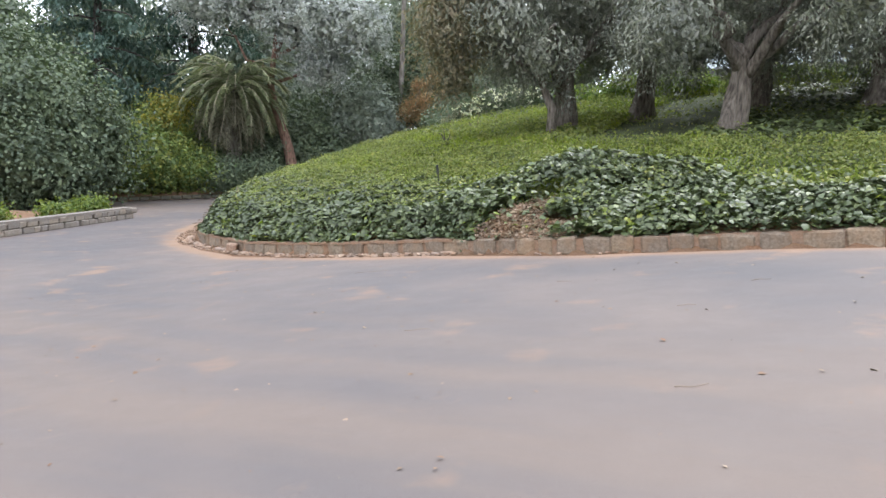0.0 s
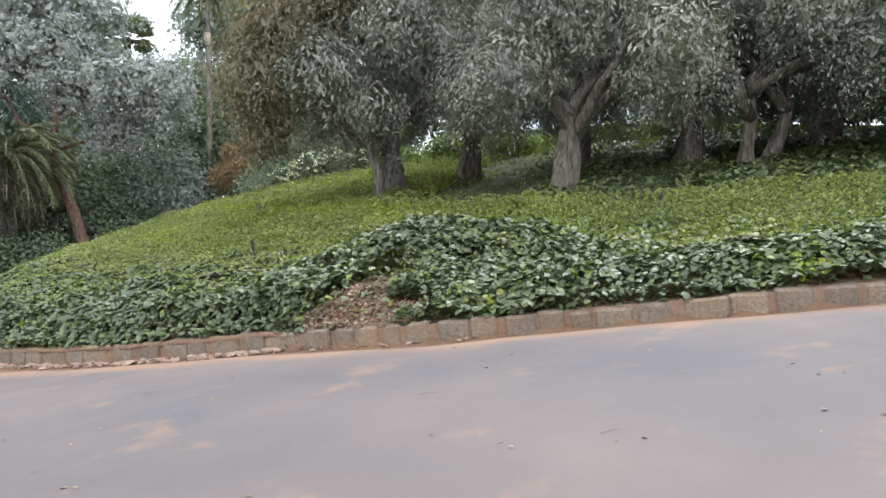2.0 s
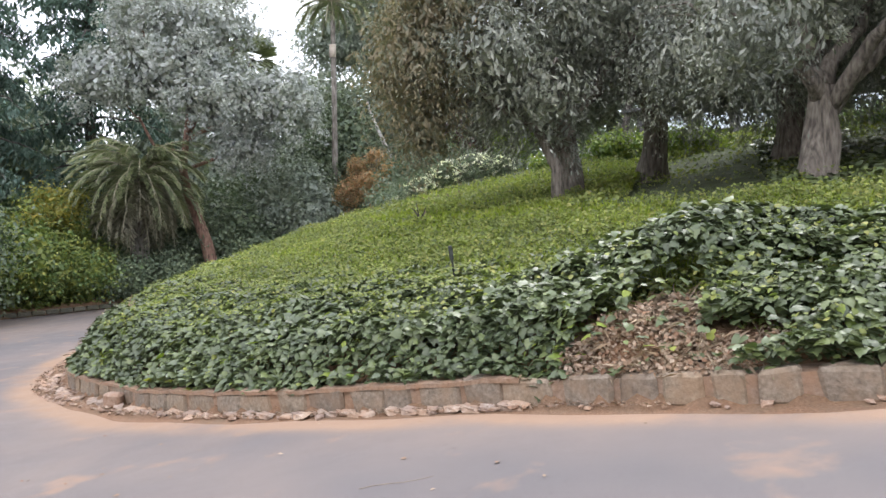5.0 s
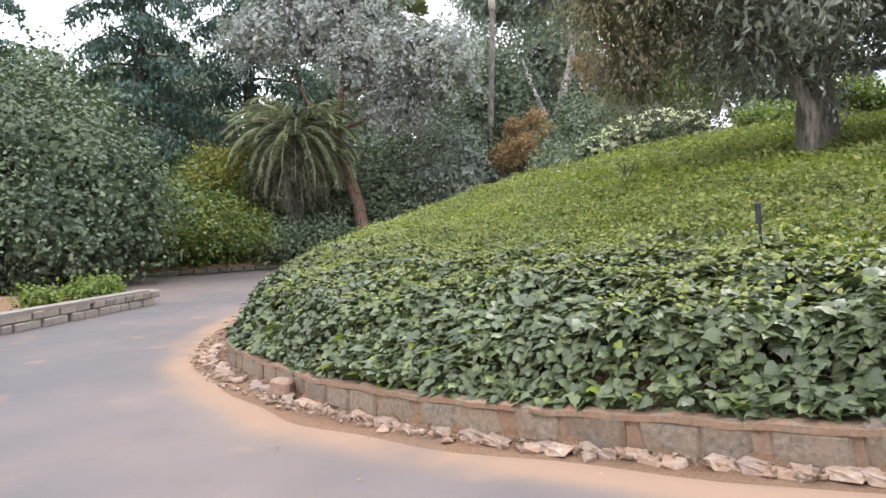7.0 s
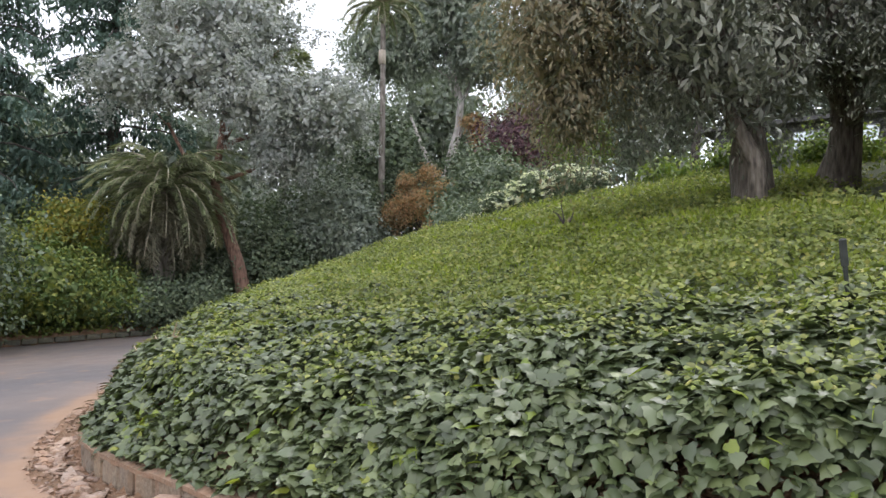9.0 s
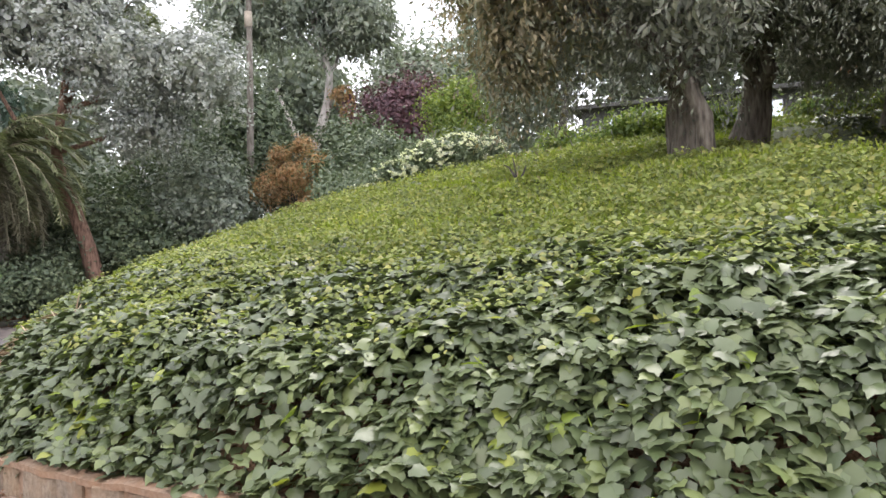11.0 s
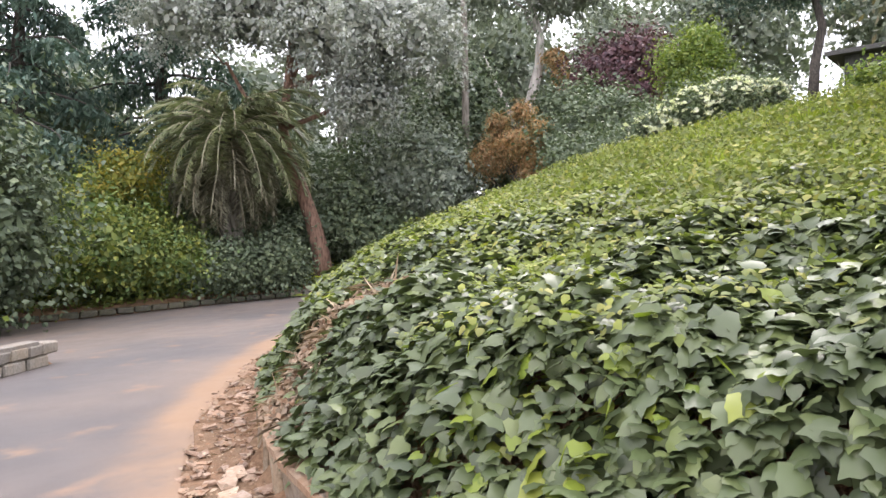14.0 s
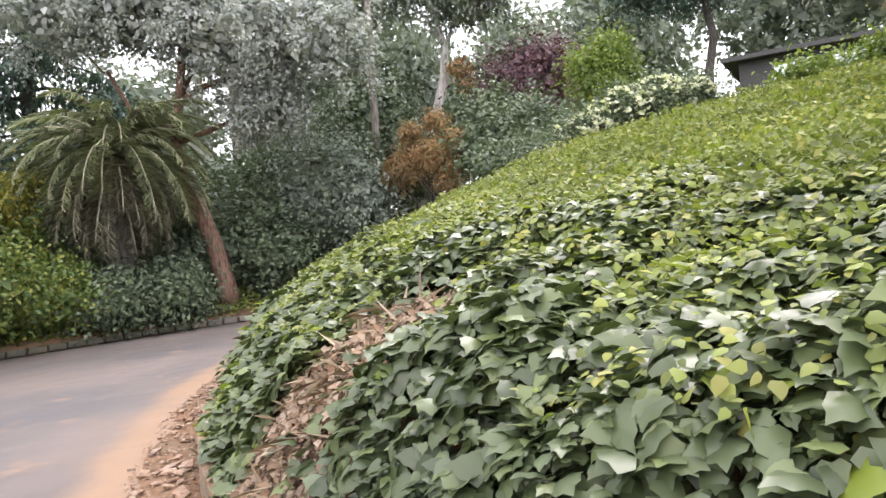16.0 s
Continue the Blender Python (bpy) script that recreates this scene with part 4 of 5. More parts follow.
def conifer(seed, x, y, height, label):
    """A cedar: straight trunk, long level boughs with hanging sprays."""
    rng = np.random.default_rng(seed)
    tree = thing("cedar_tree", label, "tree", group="cedars beyond the road")
    place(tree, x, y)
    line = bent((0, 0, -0.3), (0.3, 0.2, height), 10, 0, rng, 0.003)
    piece("trunk", mesh_from("trunk", *tube(line, np.linspace(0.42, 0.08, 10), 12, 0.06, seed)), "dark_bark", tree, smooth=True)
    vs, fs, base = [], [], 0
    for i in range(40):
        z = 3.5 + (height - 4) * (i / 39) ** 0.9
        a = i * 2.4 + rng.uniform(-0.3, 0.3)
        long = (5.6 - 3.6 * (z / height)) * rng.uniform(0.75, 1.15)
        tip = np.array([math.cos(a) * long, math.sin(a) * long, z - 0.25 * long])
        b = bent((0.01 * z, 0, z), tip, 9, 0.5, rng, 0.01)
        piece("bough", mesh_from("bough", *tube(b, np.linspace(0.09, 0.015, 9), 6)), "dark_bark", tree)
        m = 420
        u = rng.random(m) ** 0.7
        at = np.c_[[np.interp(u, np.linspace(0, 1, 9), b[:, c]) for c in range(3)]].T
        side = np.array([-math.sin(a), math.cos(a), 0])
        at = at + side * (rng.normal(size=m) * 0.55 * (0.3 + u))[:, None]
        at[:, 2] -= np.abs(rng.normal(size=m)) * 0.5
        v, f = scatter("lance", at, np.c_[rng.normal(size=(m, 2)) * 0.5, -np.ones(m)], rng_unit(rng, m), 0.42 * (0.6 + 0.8 * rng.random(m)))
        vs.append(v)
        fs.append(f + base)
        base += len(v)
    piece("needles", fast_mesh("needles", np.concatenate(vs), np.concatenate(fs)), "conifer_leaf", tree)
    return tree


cedar = conifer(51, -33.3, 42.6, 22, "tall dark cedar with drooping boughs among the shrubs")
place_copy(cedar, -30.5, 50.0, 1.2, 1.15)
place_copy(cedar, -40.0, 36.0, 2.9, 1.0)


def frond_mesh(seed, long, start, end, leaflet, dry=False):
    """One feathered palm frond in the x-z plane: it leaves the heart at the angle start and bows to the angle end; leaflets lie forward along the rib."""
    rng = np.random.default_rng(seed)
    n = 16
    u = np.linspace(0, 1, n)
    ang = np.radians(start + (end - start) * u**0.85)
    step = long / (n - 1)
    rib = np.c_[np.r_[0, np.cumsum(np.cos(ang[:-1]) * step)], 0.05 * long * rng.uniform(-1, 1) * u**2, np.r_[0, np.cumsum(np.sin(ang[:-1]) * step)]]
    rv, rf = tube(rib, np.linspace(0.065, 0.018, n), 5)
    m = 84
    w = np.linspace(0.1, 1, m)
    at = np.c_[[np.interp(w, u, rib[:, c]) for c in range(3)]].T
    tang = np.gradient(at, axis=0)
    tang /= np.linalg.norm(tang, axis=1)[:, None]
    vs, fs = [np.array(rv)], []
    tri = []
    for q4 in rf:
        for i in range(1, len(q4) - 1):
            tri.append((q4[0], q4[i], q4[i + 1]))
    fs.append(np.array(tri))
    base = len(rv)
    for s2 in (-1, 1):
        way = tang * 1.0 + np.array([0, s2 * (0.35 if dry else 0.62), -0.22]) + rng.normal(size=(m, 3)) * 0.1
        nn = np.array([0, 0.5 * s2, 1.0]) + rng.normal(size=(m, 3)) * 0.25
        v, f = scatter("strap", at, way, nn, leaflet * (0.45 + 0.55 * np.sin(np.pi * (0.1 + 0.8 * w))) * rng.uniform(0.8, 1.15, m))
        vs.append(v.astype(float))
        fs.append(f + base)
        base += len(v)
    me = fast_mesh("frond", np.concatenate(vs), np.concatenate(fs))
    me.materials.append(MATS["palm_dry" if dry else "palm_green"])
    me.materials.append(MATS["palm_rib"])
    me.polygons.foreach_set("material_index", (np.arange(len(me.polygons)) < len(tri)).astype(np.int32))
    return me


def date_palm(x, y, z_crown, size, label, greens=66, hanging=60):
    rng = np.random.default_rng(61)
    palm = thing("date_palm", label, "palm tree")
    zg = float(land_z(x, y)[0])
    palm.location = (x, y, zg)
    h = z_crown - zg
    line = np.array([(0, 0, -0.3), (0.05, 0, h * 0.3), (0, 0.05, h * 0.7), (0, 0, h)])
    piece("trunk", mesh_from("trunk", *tube(line, [0.55, 0.5, 0.5, 0.42], 14, 0.08, 3)), "palm_bark", palm, smooth=True)
    green = [frond_mesh(70 + i, 3.5 * size, a, b, 0.55 * size) for i, (a, b) in enumerate(((75, -35), (52, -60), (32, -78), (12, -84), (62, -50)))]
    dry = [frond_mesh(80 + i, 3.0 * size, a, b, 0.5 * size, True) for i, (a, b) in enumerate(((-5, -86), (-25, -88), (-45, -89)))]
    for i in range(greens):
        ob = new("frond", green[i % 5])
        ob.parent = palm
        ob.location = (0, 0, h)
        ob.rotation_euler = (rng.uniform(-0.12, 0.12), radians(rng.uniform(-9, 9)), i * 2.399 + rng.uniform(-0.15, 0.15))
        ob.scale = [rng.uniform(0.85, 1.08)] * 3
    for i in range(hanging):
        ob = new("hanging_frond", dry[i % 3])
        ob.parent = palm
        ob["label"] = "dull dry hanging frond"
        ob.location = (0, 0, h - 0.2)
        ob.rotation_euler = (rng.uniform(-0.1, 0.1), radians(rng.uniform(-8, 8)), i * 2.399 + 0.6)
        ob.scale = [rng.uniform(0.75, 1.1)] * 3
    return palm


date_palm(-22.9, 42.2, 4.75, 1.3, "date palm with a skirt of hanging fronds among shrubs")


def fan_palm(x, y, z_top, r, label, seed):
    rng = np.random.default_rng(seed)
    palm = thing("fan_palm", label, "palm tree", group="tall fan palms")
    zg = float(land_z(x, y)[0])
    palm.location = (x, y, zg)
    h = z_top - zg
    line = np.c_[0.1 * np.sin(np.linspace(0, 2, 9)), np.zeros(9), np.linspace(-0.3, h, 9)]
    piece("trunk", mesh_from("trunk", *tube(line, np.linspace(r * 1.25, r, 9), 12, 0.03, seed)), "palm_bark", palm, smooth=True)
    vs, fs, base = [], [], 0
    for i in range(30):
        a, e = i * 2.399, rng.uniform(-0.9, 1.1)
        way = np.array([math.cos(a) * math.cos(e), math.sin(a) * math.cos(e), math.sin(e)])
        hub = np.array([0, 0, h]) + way * 1.1
        m = 16
        side = np.array([-math.sin(a), math.cos(a), 0])
        t = np.linspace(-1.2, 1.2, m)
        ways = way[None] * np.cos(t)[:, None] + side[None] * np.sin(t)[:, None] - np.array([0, 0, 0.35])
        v, f = scatter("lance", np.repeat(hub[None], m, 0), ways, np.repeat(np.cross(way, side)[None], m, 0) + rng.normal(size=(m, 3)) * 0.1, np.full(m, 1.5))
        vs.append(v)
        fs.append(f + base)
        base += len(v)
    piece("fronds", fast_mesh("fronds", np.concatenate(vs), np.concatenate(fs)), "palm_green", palm)
    return palm


def feather_palm(x, y, z_top, label):
    """A tall slim palm: grey trunk with a pale metal collar, an ivy sleeve round its foot, bowed feather fronds."""
    rng = np.random.default_rng(95)
    palm = thing("feather_palm", label, "palm tree")
    zg = float(land_z(x, y)[0])
    palm.location = (x, y, zg)
    h = z_top - zg
    line = np.c_[0.06 * np.sin(np.linspace(0, 3, 12)), np.zeros(12), np.linspace(-0.3, h, 12)]
    piece("trunk", mesh_from("trunk", *tube(line, np.linspace(0.2, 0.14, 12), 12, 0.03, 95)), "palm_bark", palm, smooth=True)
    piece("collar", mesh_from("collar", *tube([(0, 0, h - 3.3), (0, 0, h - 2.9), (0, 0, h - 2.5)], [0.2, 0.21, 0.2], 14)), "pale_cap", palm, "pale metal collar round the trunk", smooth=True)
    foliage("ivy", 401, [((0, 0, 1.6), (0.4, 0.4, 1.7)), ((0, 0, 3.2), (0.3, 0.3, 1.3))], 70, 30, 0.14, "oak_leaf", palm, "broad", 0.14, label="dark ivy sleeve")
    shapes = [frond_mesh(96 + i, 3.0, a, b, 0.55) for i, (a, b) in enumerate(((70, -40), (40, -70), (10, -80)))]
    for i in range(24):
        ob = new("frond", shapes[i % 3])
        ob.parent = palm
        ob.location = (0, 0, h)
        ob.rotation_euler = (rng.uniform(-0.12, 0.12), radians(rng.uniform(-8, 8)), i * 2.399)
        ob.scale = [rng.uniform(0.85, 1.1)] * 3
    return palm


feather_palm(-13.5, 48.5, 16.0, "tall slim palm with ivy round its foot")
fan_palm(-27.0, 64.0, 24.0, 0.25, "tall slender fan palm far behind the trees", 92)
fan_palm(-24.0, 62.0, 16.5, 0.3, "shorter fan palm far behind the trees", 93)

# shrubs across the road, below the palm
for i, (x, y, h, w, mat) in enumerate(((-29.0, 36.6, 3.4, 2.6, "shrub_leaf"), (-26.4, 38.2, 3.6, 2.4, "shrub_leaf"), (-24.6, 39.9, 2.0, 1.6, "shrub_leaf"), (-22.9, 40.9, 1.6, 1.4, "oak_leaf"), (-21.2, 42.2, 1.7, 1.4, "oak_leaf"), (-33.0, 34.0, 3.8, 2.8, "oak_leaf"), (-37.5, 30.5, 4.5, 3.2, "oak_leaf"), (-28.0, 41.5, 4.6, 2.8, "shrub_leaf"), (-25.5, 46.0, 5.0, 3.0, "oak_leaf"), (-21.0, 46.5, 4.5, 2.6, "oak_leaf"))):
    shrub("shrub", "dense mid-green shrub behind the far kerb" if mat == "shrub_leaf" else "dense dark green shrub behind the far kerb", 100 + 5 * i, x, y, [((0, 0, h * 0.55), (w, w * 0.9, h * 0.5)), ((0.6 * w, -0.4 * w, h * 0.35), (w * 0.7, w * 0.7, h * 0.36)), ((-0.6 * w, -0.3 * w, h * 0.4), (w * 0.7, w * 0.7, h * 0.4)), ((0, -0.7 * w, h * 0.25), (w * 0.8, w * 0.6, h * 0.3))], 230, 40, 0.16, mat)
shrub("yellow_shrub", "shrub with yellow flowering top beside the palm", 150, -26.3, 40.4, [((0, 0, 4.4), (1.7, 1.4, 0.8)), ((0.4, -0.5, 3.7), (1.4, 1.2, 0.8)), ((-1.2, -0.6, 3.2), (1.2, 1.0, 0.6))], 70, 44, 0.12, "yellow_leaf")
# green trees behind the crest
for i, (x, y, h, w, mat) in enumerate(((-17.5, 50.5, 6.5, 3.0, "oak_leaf"), (-15.4, 47.5, 5.5, 2.2, "hazy_gum_leaf"), (-18.5, 46.5, 5.0, 2.2, "oak_leaf"), (-14.0, 53.0, 8.5, 2.8, "oak_leaf"), (-22.0, 52.0, 8.5, 3.5, "oak_leaf"), (-6.4, 45.5, 2.6, 1.8, "oak_leaf"), (-8.0, 50.0, 4.5, 2.0, "oak_leaf"), (-7.6, 46.5, 2.6, 1.6, "oak_leaf"))):
    shrub("tall_shrub", "tall bushy green shrub behind the crest of the bank", 160 + 5 * i, x, y, [((0, 0, h * 0.55), (w, w, h * 0.48)), ((0.5 * w, -0.4 * w, h * 0.35), (w * 0.8, w * 0.8, h * 0.36)), ((-0.5 * w, -0.2 * w, h * 0.42), (w * 0.8, w * 0.8, h * 0.4))], 260, 40, 0.2, mat, 0.4)
shrub("orange_shrub", "rusty orange shrub behind the crest of the bank", 220, -11.2, 47.2, [((0.2, 0, 2.4), (1.4, 1.3, 1.1)), ((1.5, 0, 3.1), (0.9, 0.9, 0.7)), ((-1.1, 0, 1.9), (1.0, 1.0, 1.0)), ((-0.6, 0, 3.5), (0.7, 0.7, 0.6)), ((0.6, 0, 4.0), (0.6, 0.6, 0.6)), ((1.1, 0, 1.4), (1.0, 1.0, 0.9))], 190, 60, 0.12, "orange_leaf", 0.24, "lance", droop=0.5)
shrub("plum_tree", "purple-leaved tree in front of the house", 225, -5.9, 54.2, [((0, 0, 3.6), (2.8, 2.6, 2.8)), ((1.2, 0, 5.2), (2, 2, 1.8))], 240, 44, 0.2, "plum_leaf", 0.4, category="tree")
shrub("fresh_tree", "light green bushy tree behind the white flowers", 230, -2.6, 48.5, [((0, 0, 2.4), (1.5, 1.5, 1.8)), ((0.4, 0, 4.2), (1.0, 1.0, 1.0)), ((-0.8, 0, 3.4), (0.8, 0.8, 0.8)), ((1.1, 0, 3.0), (0.9, 0.9, 0.7))], 170, 50, 0.14, "fresh_leaf", 0.35, category="tree")


def flower_bush(seed, x, y, w, h):
    bush = shrub("rose_bush", "rose bush covered with white flowers on the crest", seed, x, y, [((0, 0, h * 0.5), (w, w * 0.8, h * 0.55))], 120, 36, 0.10, "oak_leaf", 0.25)
    rng = np.random.default_rng(seed + 9)
    n = 52
    u = rng_unit(rng, n)
    u[:, 1] = -np.abs(u[:, 1])
    u[:, 2] = np.where(u[:, 2] < -0.3, -u[:, 2], u[:, 2])
    c = np.array([0, 0, h * 0.55]) + u * np.array([w * 1.1, w * 0.9, h * 0.62])
    for p in c:
        ob = new("flower", FLOWER)
        ob.parent = bush
        ob.location = p
        ob.rotation_euler = rng.uniform(-0.6, 0.6, 3)
        ob.scale = [rng.uniform(0.8, 1.9)] * 3
    return bush


frng = np.random.default_rng(240)
petal_way = np.array([(math.cos(a), math.sin(a) - 0.3, 0.45 * (i % 2) + 0.1) for i, a in enumerate(np.linspace(0, 12.0, 11))])
FLOWER = fast_mesh("flower", *scatter("broad", np.zeros((11, 3)), petal_way, np.cross(petal_way, np.array([0.2, 0.3, 1.0])) + np.array([0, -0.6, 0.8]), np.full(11, 0.10)))
FLOWER.materials.append(MATS["petal"])
for i, (x, y, w, h) in enumerate(((-7.3, 35.8, 0.55, 0.55), (-6.3, 36.0, 0.8, 0.9), (-5.1, 36.2, 0.95, 1.2), (-4.0, 36.3, 0.95, 1.2), (-3.1, 36.4, 0.75, 0.9))):
    flower_bush(240 + 7 * i, x, y, w, h)
shrub("dark_bush", "dark green ivy-covered bush on the crest", 270, -8.2, 39.5, [((0, 0, 0.7), (1.3, 1.0, 0.8)), ((0.9, 0, 0.9), (0.9, 0.8, 0.7))], 120, 40, 0.13, "oak_leaf", 0.25)
for i, (x, y, w, h) in enumerate(((-0.5, 33.9, 1.0, 0.32), (1.7, 33.5, 1.2, 0.75), (4.0, 32.5, 1.2, 0.7), (8.5, 33.0, 1.8, 0.55), (11.5, 32.0, 2.0, 0.7))):
    shrub("low_shrub", "low leafy green shrub under the olive trees", 280 + 5 * i, x, y, [((0, 0, h * 0.45), (w, w * 0.8, h * 0.55))], 110, 36, 0.14, "fresh_leaf" if i < 3 else "shrub_leaf", 0.25)
broad_tree("tan_tree", "leaning tree with dull tan drooping foliage beside the olives", 301, -1.6, 24.0, 4, [((-3.2, -0.8, 3.6), (1.5, 1.6, 1.7)), ((-2.6, -0.6, 5.2), (1.8, 1.7, 1.4)), ((-3.0, -0.6, 2.2), (0.8, 0.9, 1.1)), ((-1.4, -0.3, 6.4), (1.9, 1.6, 1.3))], 380, 52, 0.12, "tan_leaf", 0.16, "olive_bark", 0.28, 0.9, "lance",
           [(0.3, -0.8, -0.3), (0.28, -0.8, 0.9), (-0.2, -0.7, 1.9), (-1.6, -0.3, 2.9), (-2.3, -0.5, 3.9), (-2.7, -0.6, 4.8)])

# pale-barked gum tree with a forked trunk
gum = broad_tree("gum_tree", "tall gum tree with pale forked trunk", 311, -11.1, 57.5, 12, [((0, 0, 15), (4.5, 4, 4)), ((3, 0, 12.5), (3.4, 3, 3)), ((-4, 0, 13), (3.5, 3, 3)), ((1, 0, 19), (4, 4, 4))], 480, 44, 0.34, "hazy_gum_leaf", 0.42, "pale_bark", 0.6, 0.6, "lance", [(-0.3, 0, -0.4), (0, 0, 2.5), (0.5, 0, 4.5), (1.2, 0, 7.2), (1.3, 0, 9), (0.6, 0, 11.5), (-0.3, 0, 14)])
piece("side_limb", mesh_from("side_limb", *tube([(0.1, 0, 2.4), (-0.5, 0, 4.0), (-1.4, 0.1, 6.0), (-2.2, 0.2, 8.0)], [0.22, 0.18, 0.13, 0.08], 9)), "pale_bark", gum, smooth=True)
foliage("dry_tuft", 315, [((2.1, -0.5, 7.6), (0.8, 0.7, 0.6)), ((2.5, -0.5, 6.7), (0.5, 0.5, 0.6))], 40, 40, 0.2, "orange_leaf", gum, "lance", 0.2, 0.8, 0.3, "dead orange foliage")
broad_tree("pine_tree", "dark pine with a bare straight trunk beside the house", 321, 6.0, 57.5, 12, [((0, 0, 9.5), (4, 3.6, 2.6)), ((-3, 0, 8.6), (3, 2.6, 1.8)), ((1, 0, 13), (4, 4, 3))], 430, 60, 0.19, "conifer_leaf", 0.32, "dark_bark", 0.42)

# woods that close the view
for i, (x, y, h, w, mat) in enumerate(((-50, 50, 15, 6, "oak_leaf"), (-44, 60, 17, 6, "hazy_gum_leaf"), (-20, 69, 16, 5, "hazy_gum_leaf"), (-13, 73, 18, 5, "hazy_gum_leaf"), (-3, 74, 15, 5, "hazy_gum_leaf"), (6, 78, 22, 6, "hazy_gum_leaf"), (17, 68, 19, 7, "hazy_gum_leaf"), (24, 58, 18, 6, "oak_leaf"), (30, 42, 15, 7, "oak_leaf"), (30, 28, 15, 7, "oak_leaf"), (-54, 34, 13, 6, "oak_leaf"), (-48, 18, 14, 7, "oak_leaf"), (20, 35, 11, 5, "oak_leaf"), (22, 24, 12, 6, "oak_leaf"), (22, 14, 12, 6, "oak_leaf"), (-10, -22, 13, 7, "oak_leaf"), (6, -24, 13, 7, "oak_leaf"), (22, -10, 13, 7, "oak_leaf"), (-34, -6, 13, 7, "oak_leaf"), (-30, 62, 15, 6, "hazy_gum_leaf"), (-39, 50, 13, 5, "oak_leaf"))):
    behind = y < 0
    broad_tree("woodland_tree", "tall leafy tree in the woods around the garden", 330 + 7 * i, x, y, h * 0.7, [((0, 0, h * 0.68), (w, w, h * 0.3)), ((w * 0.5, -w * 0.3, h * 0.42), (w * 0.75, w * 0.75, h * 0.26)), ((-w * 0.5, -w * 0.2, h * 0.46), (w * 0.75, w * 0.75, h * 0.28)), ((0, 0, h * 0.2), (w * 0.85, w * 0.8, h * 0.22))], 90 if behind else 180, 40, 0.7 if behind else 0.42, mat, 0.4, "dark_bark", 0.75)


# ---- the house on top of the slope ----
def house():
    """A long low timber house; its near side runs from the pine down to the chimney."""
    a, b = np.array([6.0, 53.6]), np.array([20.4, 44.6])
    run = float(np.hypot(*(b - a)))
    ang = math.atan2(b[1] - a[1], b[0] - a[0])
    home = thing("house", "long low dark timber house with flat overhanging roof", "house", (a[0], a[1], 0), turn=ang)
    base, top = 5.2, 9.55
    # x runs along the near side, y goes back from it
    wall = bm_piece("wall", box(run, 0.2, top - base, 0.01, (run / 2, 0.1, (top + base) / 2)), "house_timber", home)
    bm_piece("end_wall", box(0.2, 7.0, top - base, 0.01, (0.1, 3.72, (top + base) / 2)), "house_timber", home)
    bm_piece("end_wall", box(0.2, 7.0, top - base, 0.01, (run - 0.1, 3.72, (top + base) / 2)), "house_plaster", home, "pale plastered end wall")
    bm_piece("back_wall", box(run, 0.2, top - base, 0.01, (run / 2, 7.3, (top + base) / 2)), "house_timber", home)
    roof = bm_piece("roof", box(run + 1.6, 8.6, 0.2, 0.03, (run / 2, 3.7, top + 0.14)), "roof_felt", home)
    bm_piece("fascia", box(run + 1.64, 0.06, 0.24, 0.01, (run / 2, -0.64, top + 0.12)), "house_timber", home)
    for i, (x, w) in enumerate(((2.6, 1.8), (5.2, 1.6), (7.6, 2.0), (10.4, 1.8), (13.4, 1.4))):
        win = bm_piece("window", box(w, 0.06, 1.2, 0.01, (x, -0.035, top - 1.05)), "window_frame", home, "pale framed window")
        for j in (-1, 1):
            bm_piece("pane", box(w / 2 - 0.09, 0.03, 1.04, 0.0, (x + j * w / 4, -0.075, top - 1.05)), "window_glass", win)
    bm_piece("chimney", box(1.0, 0.8, 2.2, 0.03, (run - 2.5, 1.6, top + 0.9)), "brick_orange", home, "orange brick chimney")
    return home


house()

# ---- stake in the ivy ----
stake = thing("garden_stake", "dark metal stake with a flat head leaning in the ivy", "stake", (-3.25, 15.3, 0.47))
stake.rotation_euler = (radians(4), radians(-9), 0.3)
piece("shaft", mesh_from("shaft", *tube([(0, 0, -0.3), (0, 0, 0.2), (0, 0, 0.45)], [0.012, 0.014, 0.017], 8)), "stake_paint", stake)
bm_piece("head", box(0.055, 0.035, 0.2, 0.01, (0, 0, 0.52)), "stake_paint", stake)

# a bare sapling on the crest
sapling = thing("sapling", "thin bare dark sapling on the grassy crest", "sapling", (-4.8, 23.0, float(land_z(-4.8, 23.0)[0])))
for i, line in enumerate(([(0, 0, -0.1), (0.03, 0, 0.3), (-0.05, 0, 0.75)], [(0.02, 0, 0.28), (0.14, 0.03, 0.5), (0.18, 0.02, 0.62)], [(0, 0, 0.4), (-0.12, 0, 0.58), (-0.2, 0, 0.62)])):
    piece("stem", mesh_from("stem", *tube(line, (0.025, 0.018, 0.01), 6)), "dark_bark", sapling)

# small plants behind the low wall, and weeds on the far verge
for i, (x, y, w, h) in enumerate(((-19.4, 24.6, 0.55, 0.5), (-19.8, 22.8, 0.45, 0.4), (-20.3, 20.5, 0.5, 0.4), (-20.6, 25.2, 0.6, 0.4))):
    shrub("verge_plant", "small green plant behind the low wall", 410 + 4 * i, x, y, [((0, 0, h * 0.5), (w, w, h * 0.6))], 34, 26, 0.12, "fresh_leaf", 0.16)
vrng = np.random.default_rng(44)
vk = vrng.integers(70, len(FAR_LINE) - 4, 9000)
ft = np.gradient(FAR_LINE, axis=0)
ft /= np.hypot(*ft.T)[:, None]
vd = 0.25 + 2.6 * vrng.random(len(vk)) ** 1.2
vx = FAR_LINE[vk, 0] - ft[vk, 1] * vd
vy = FAR_LINE[vk, 1] + ft[vk, 0] * vd
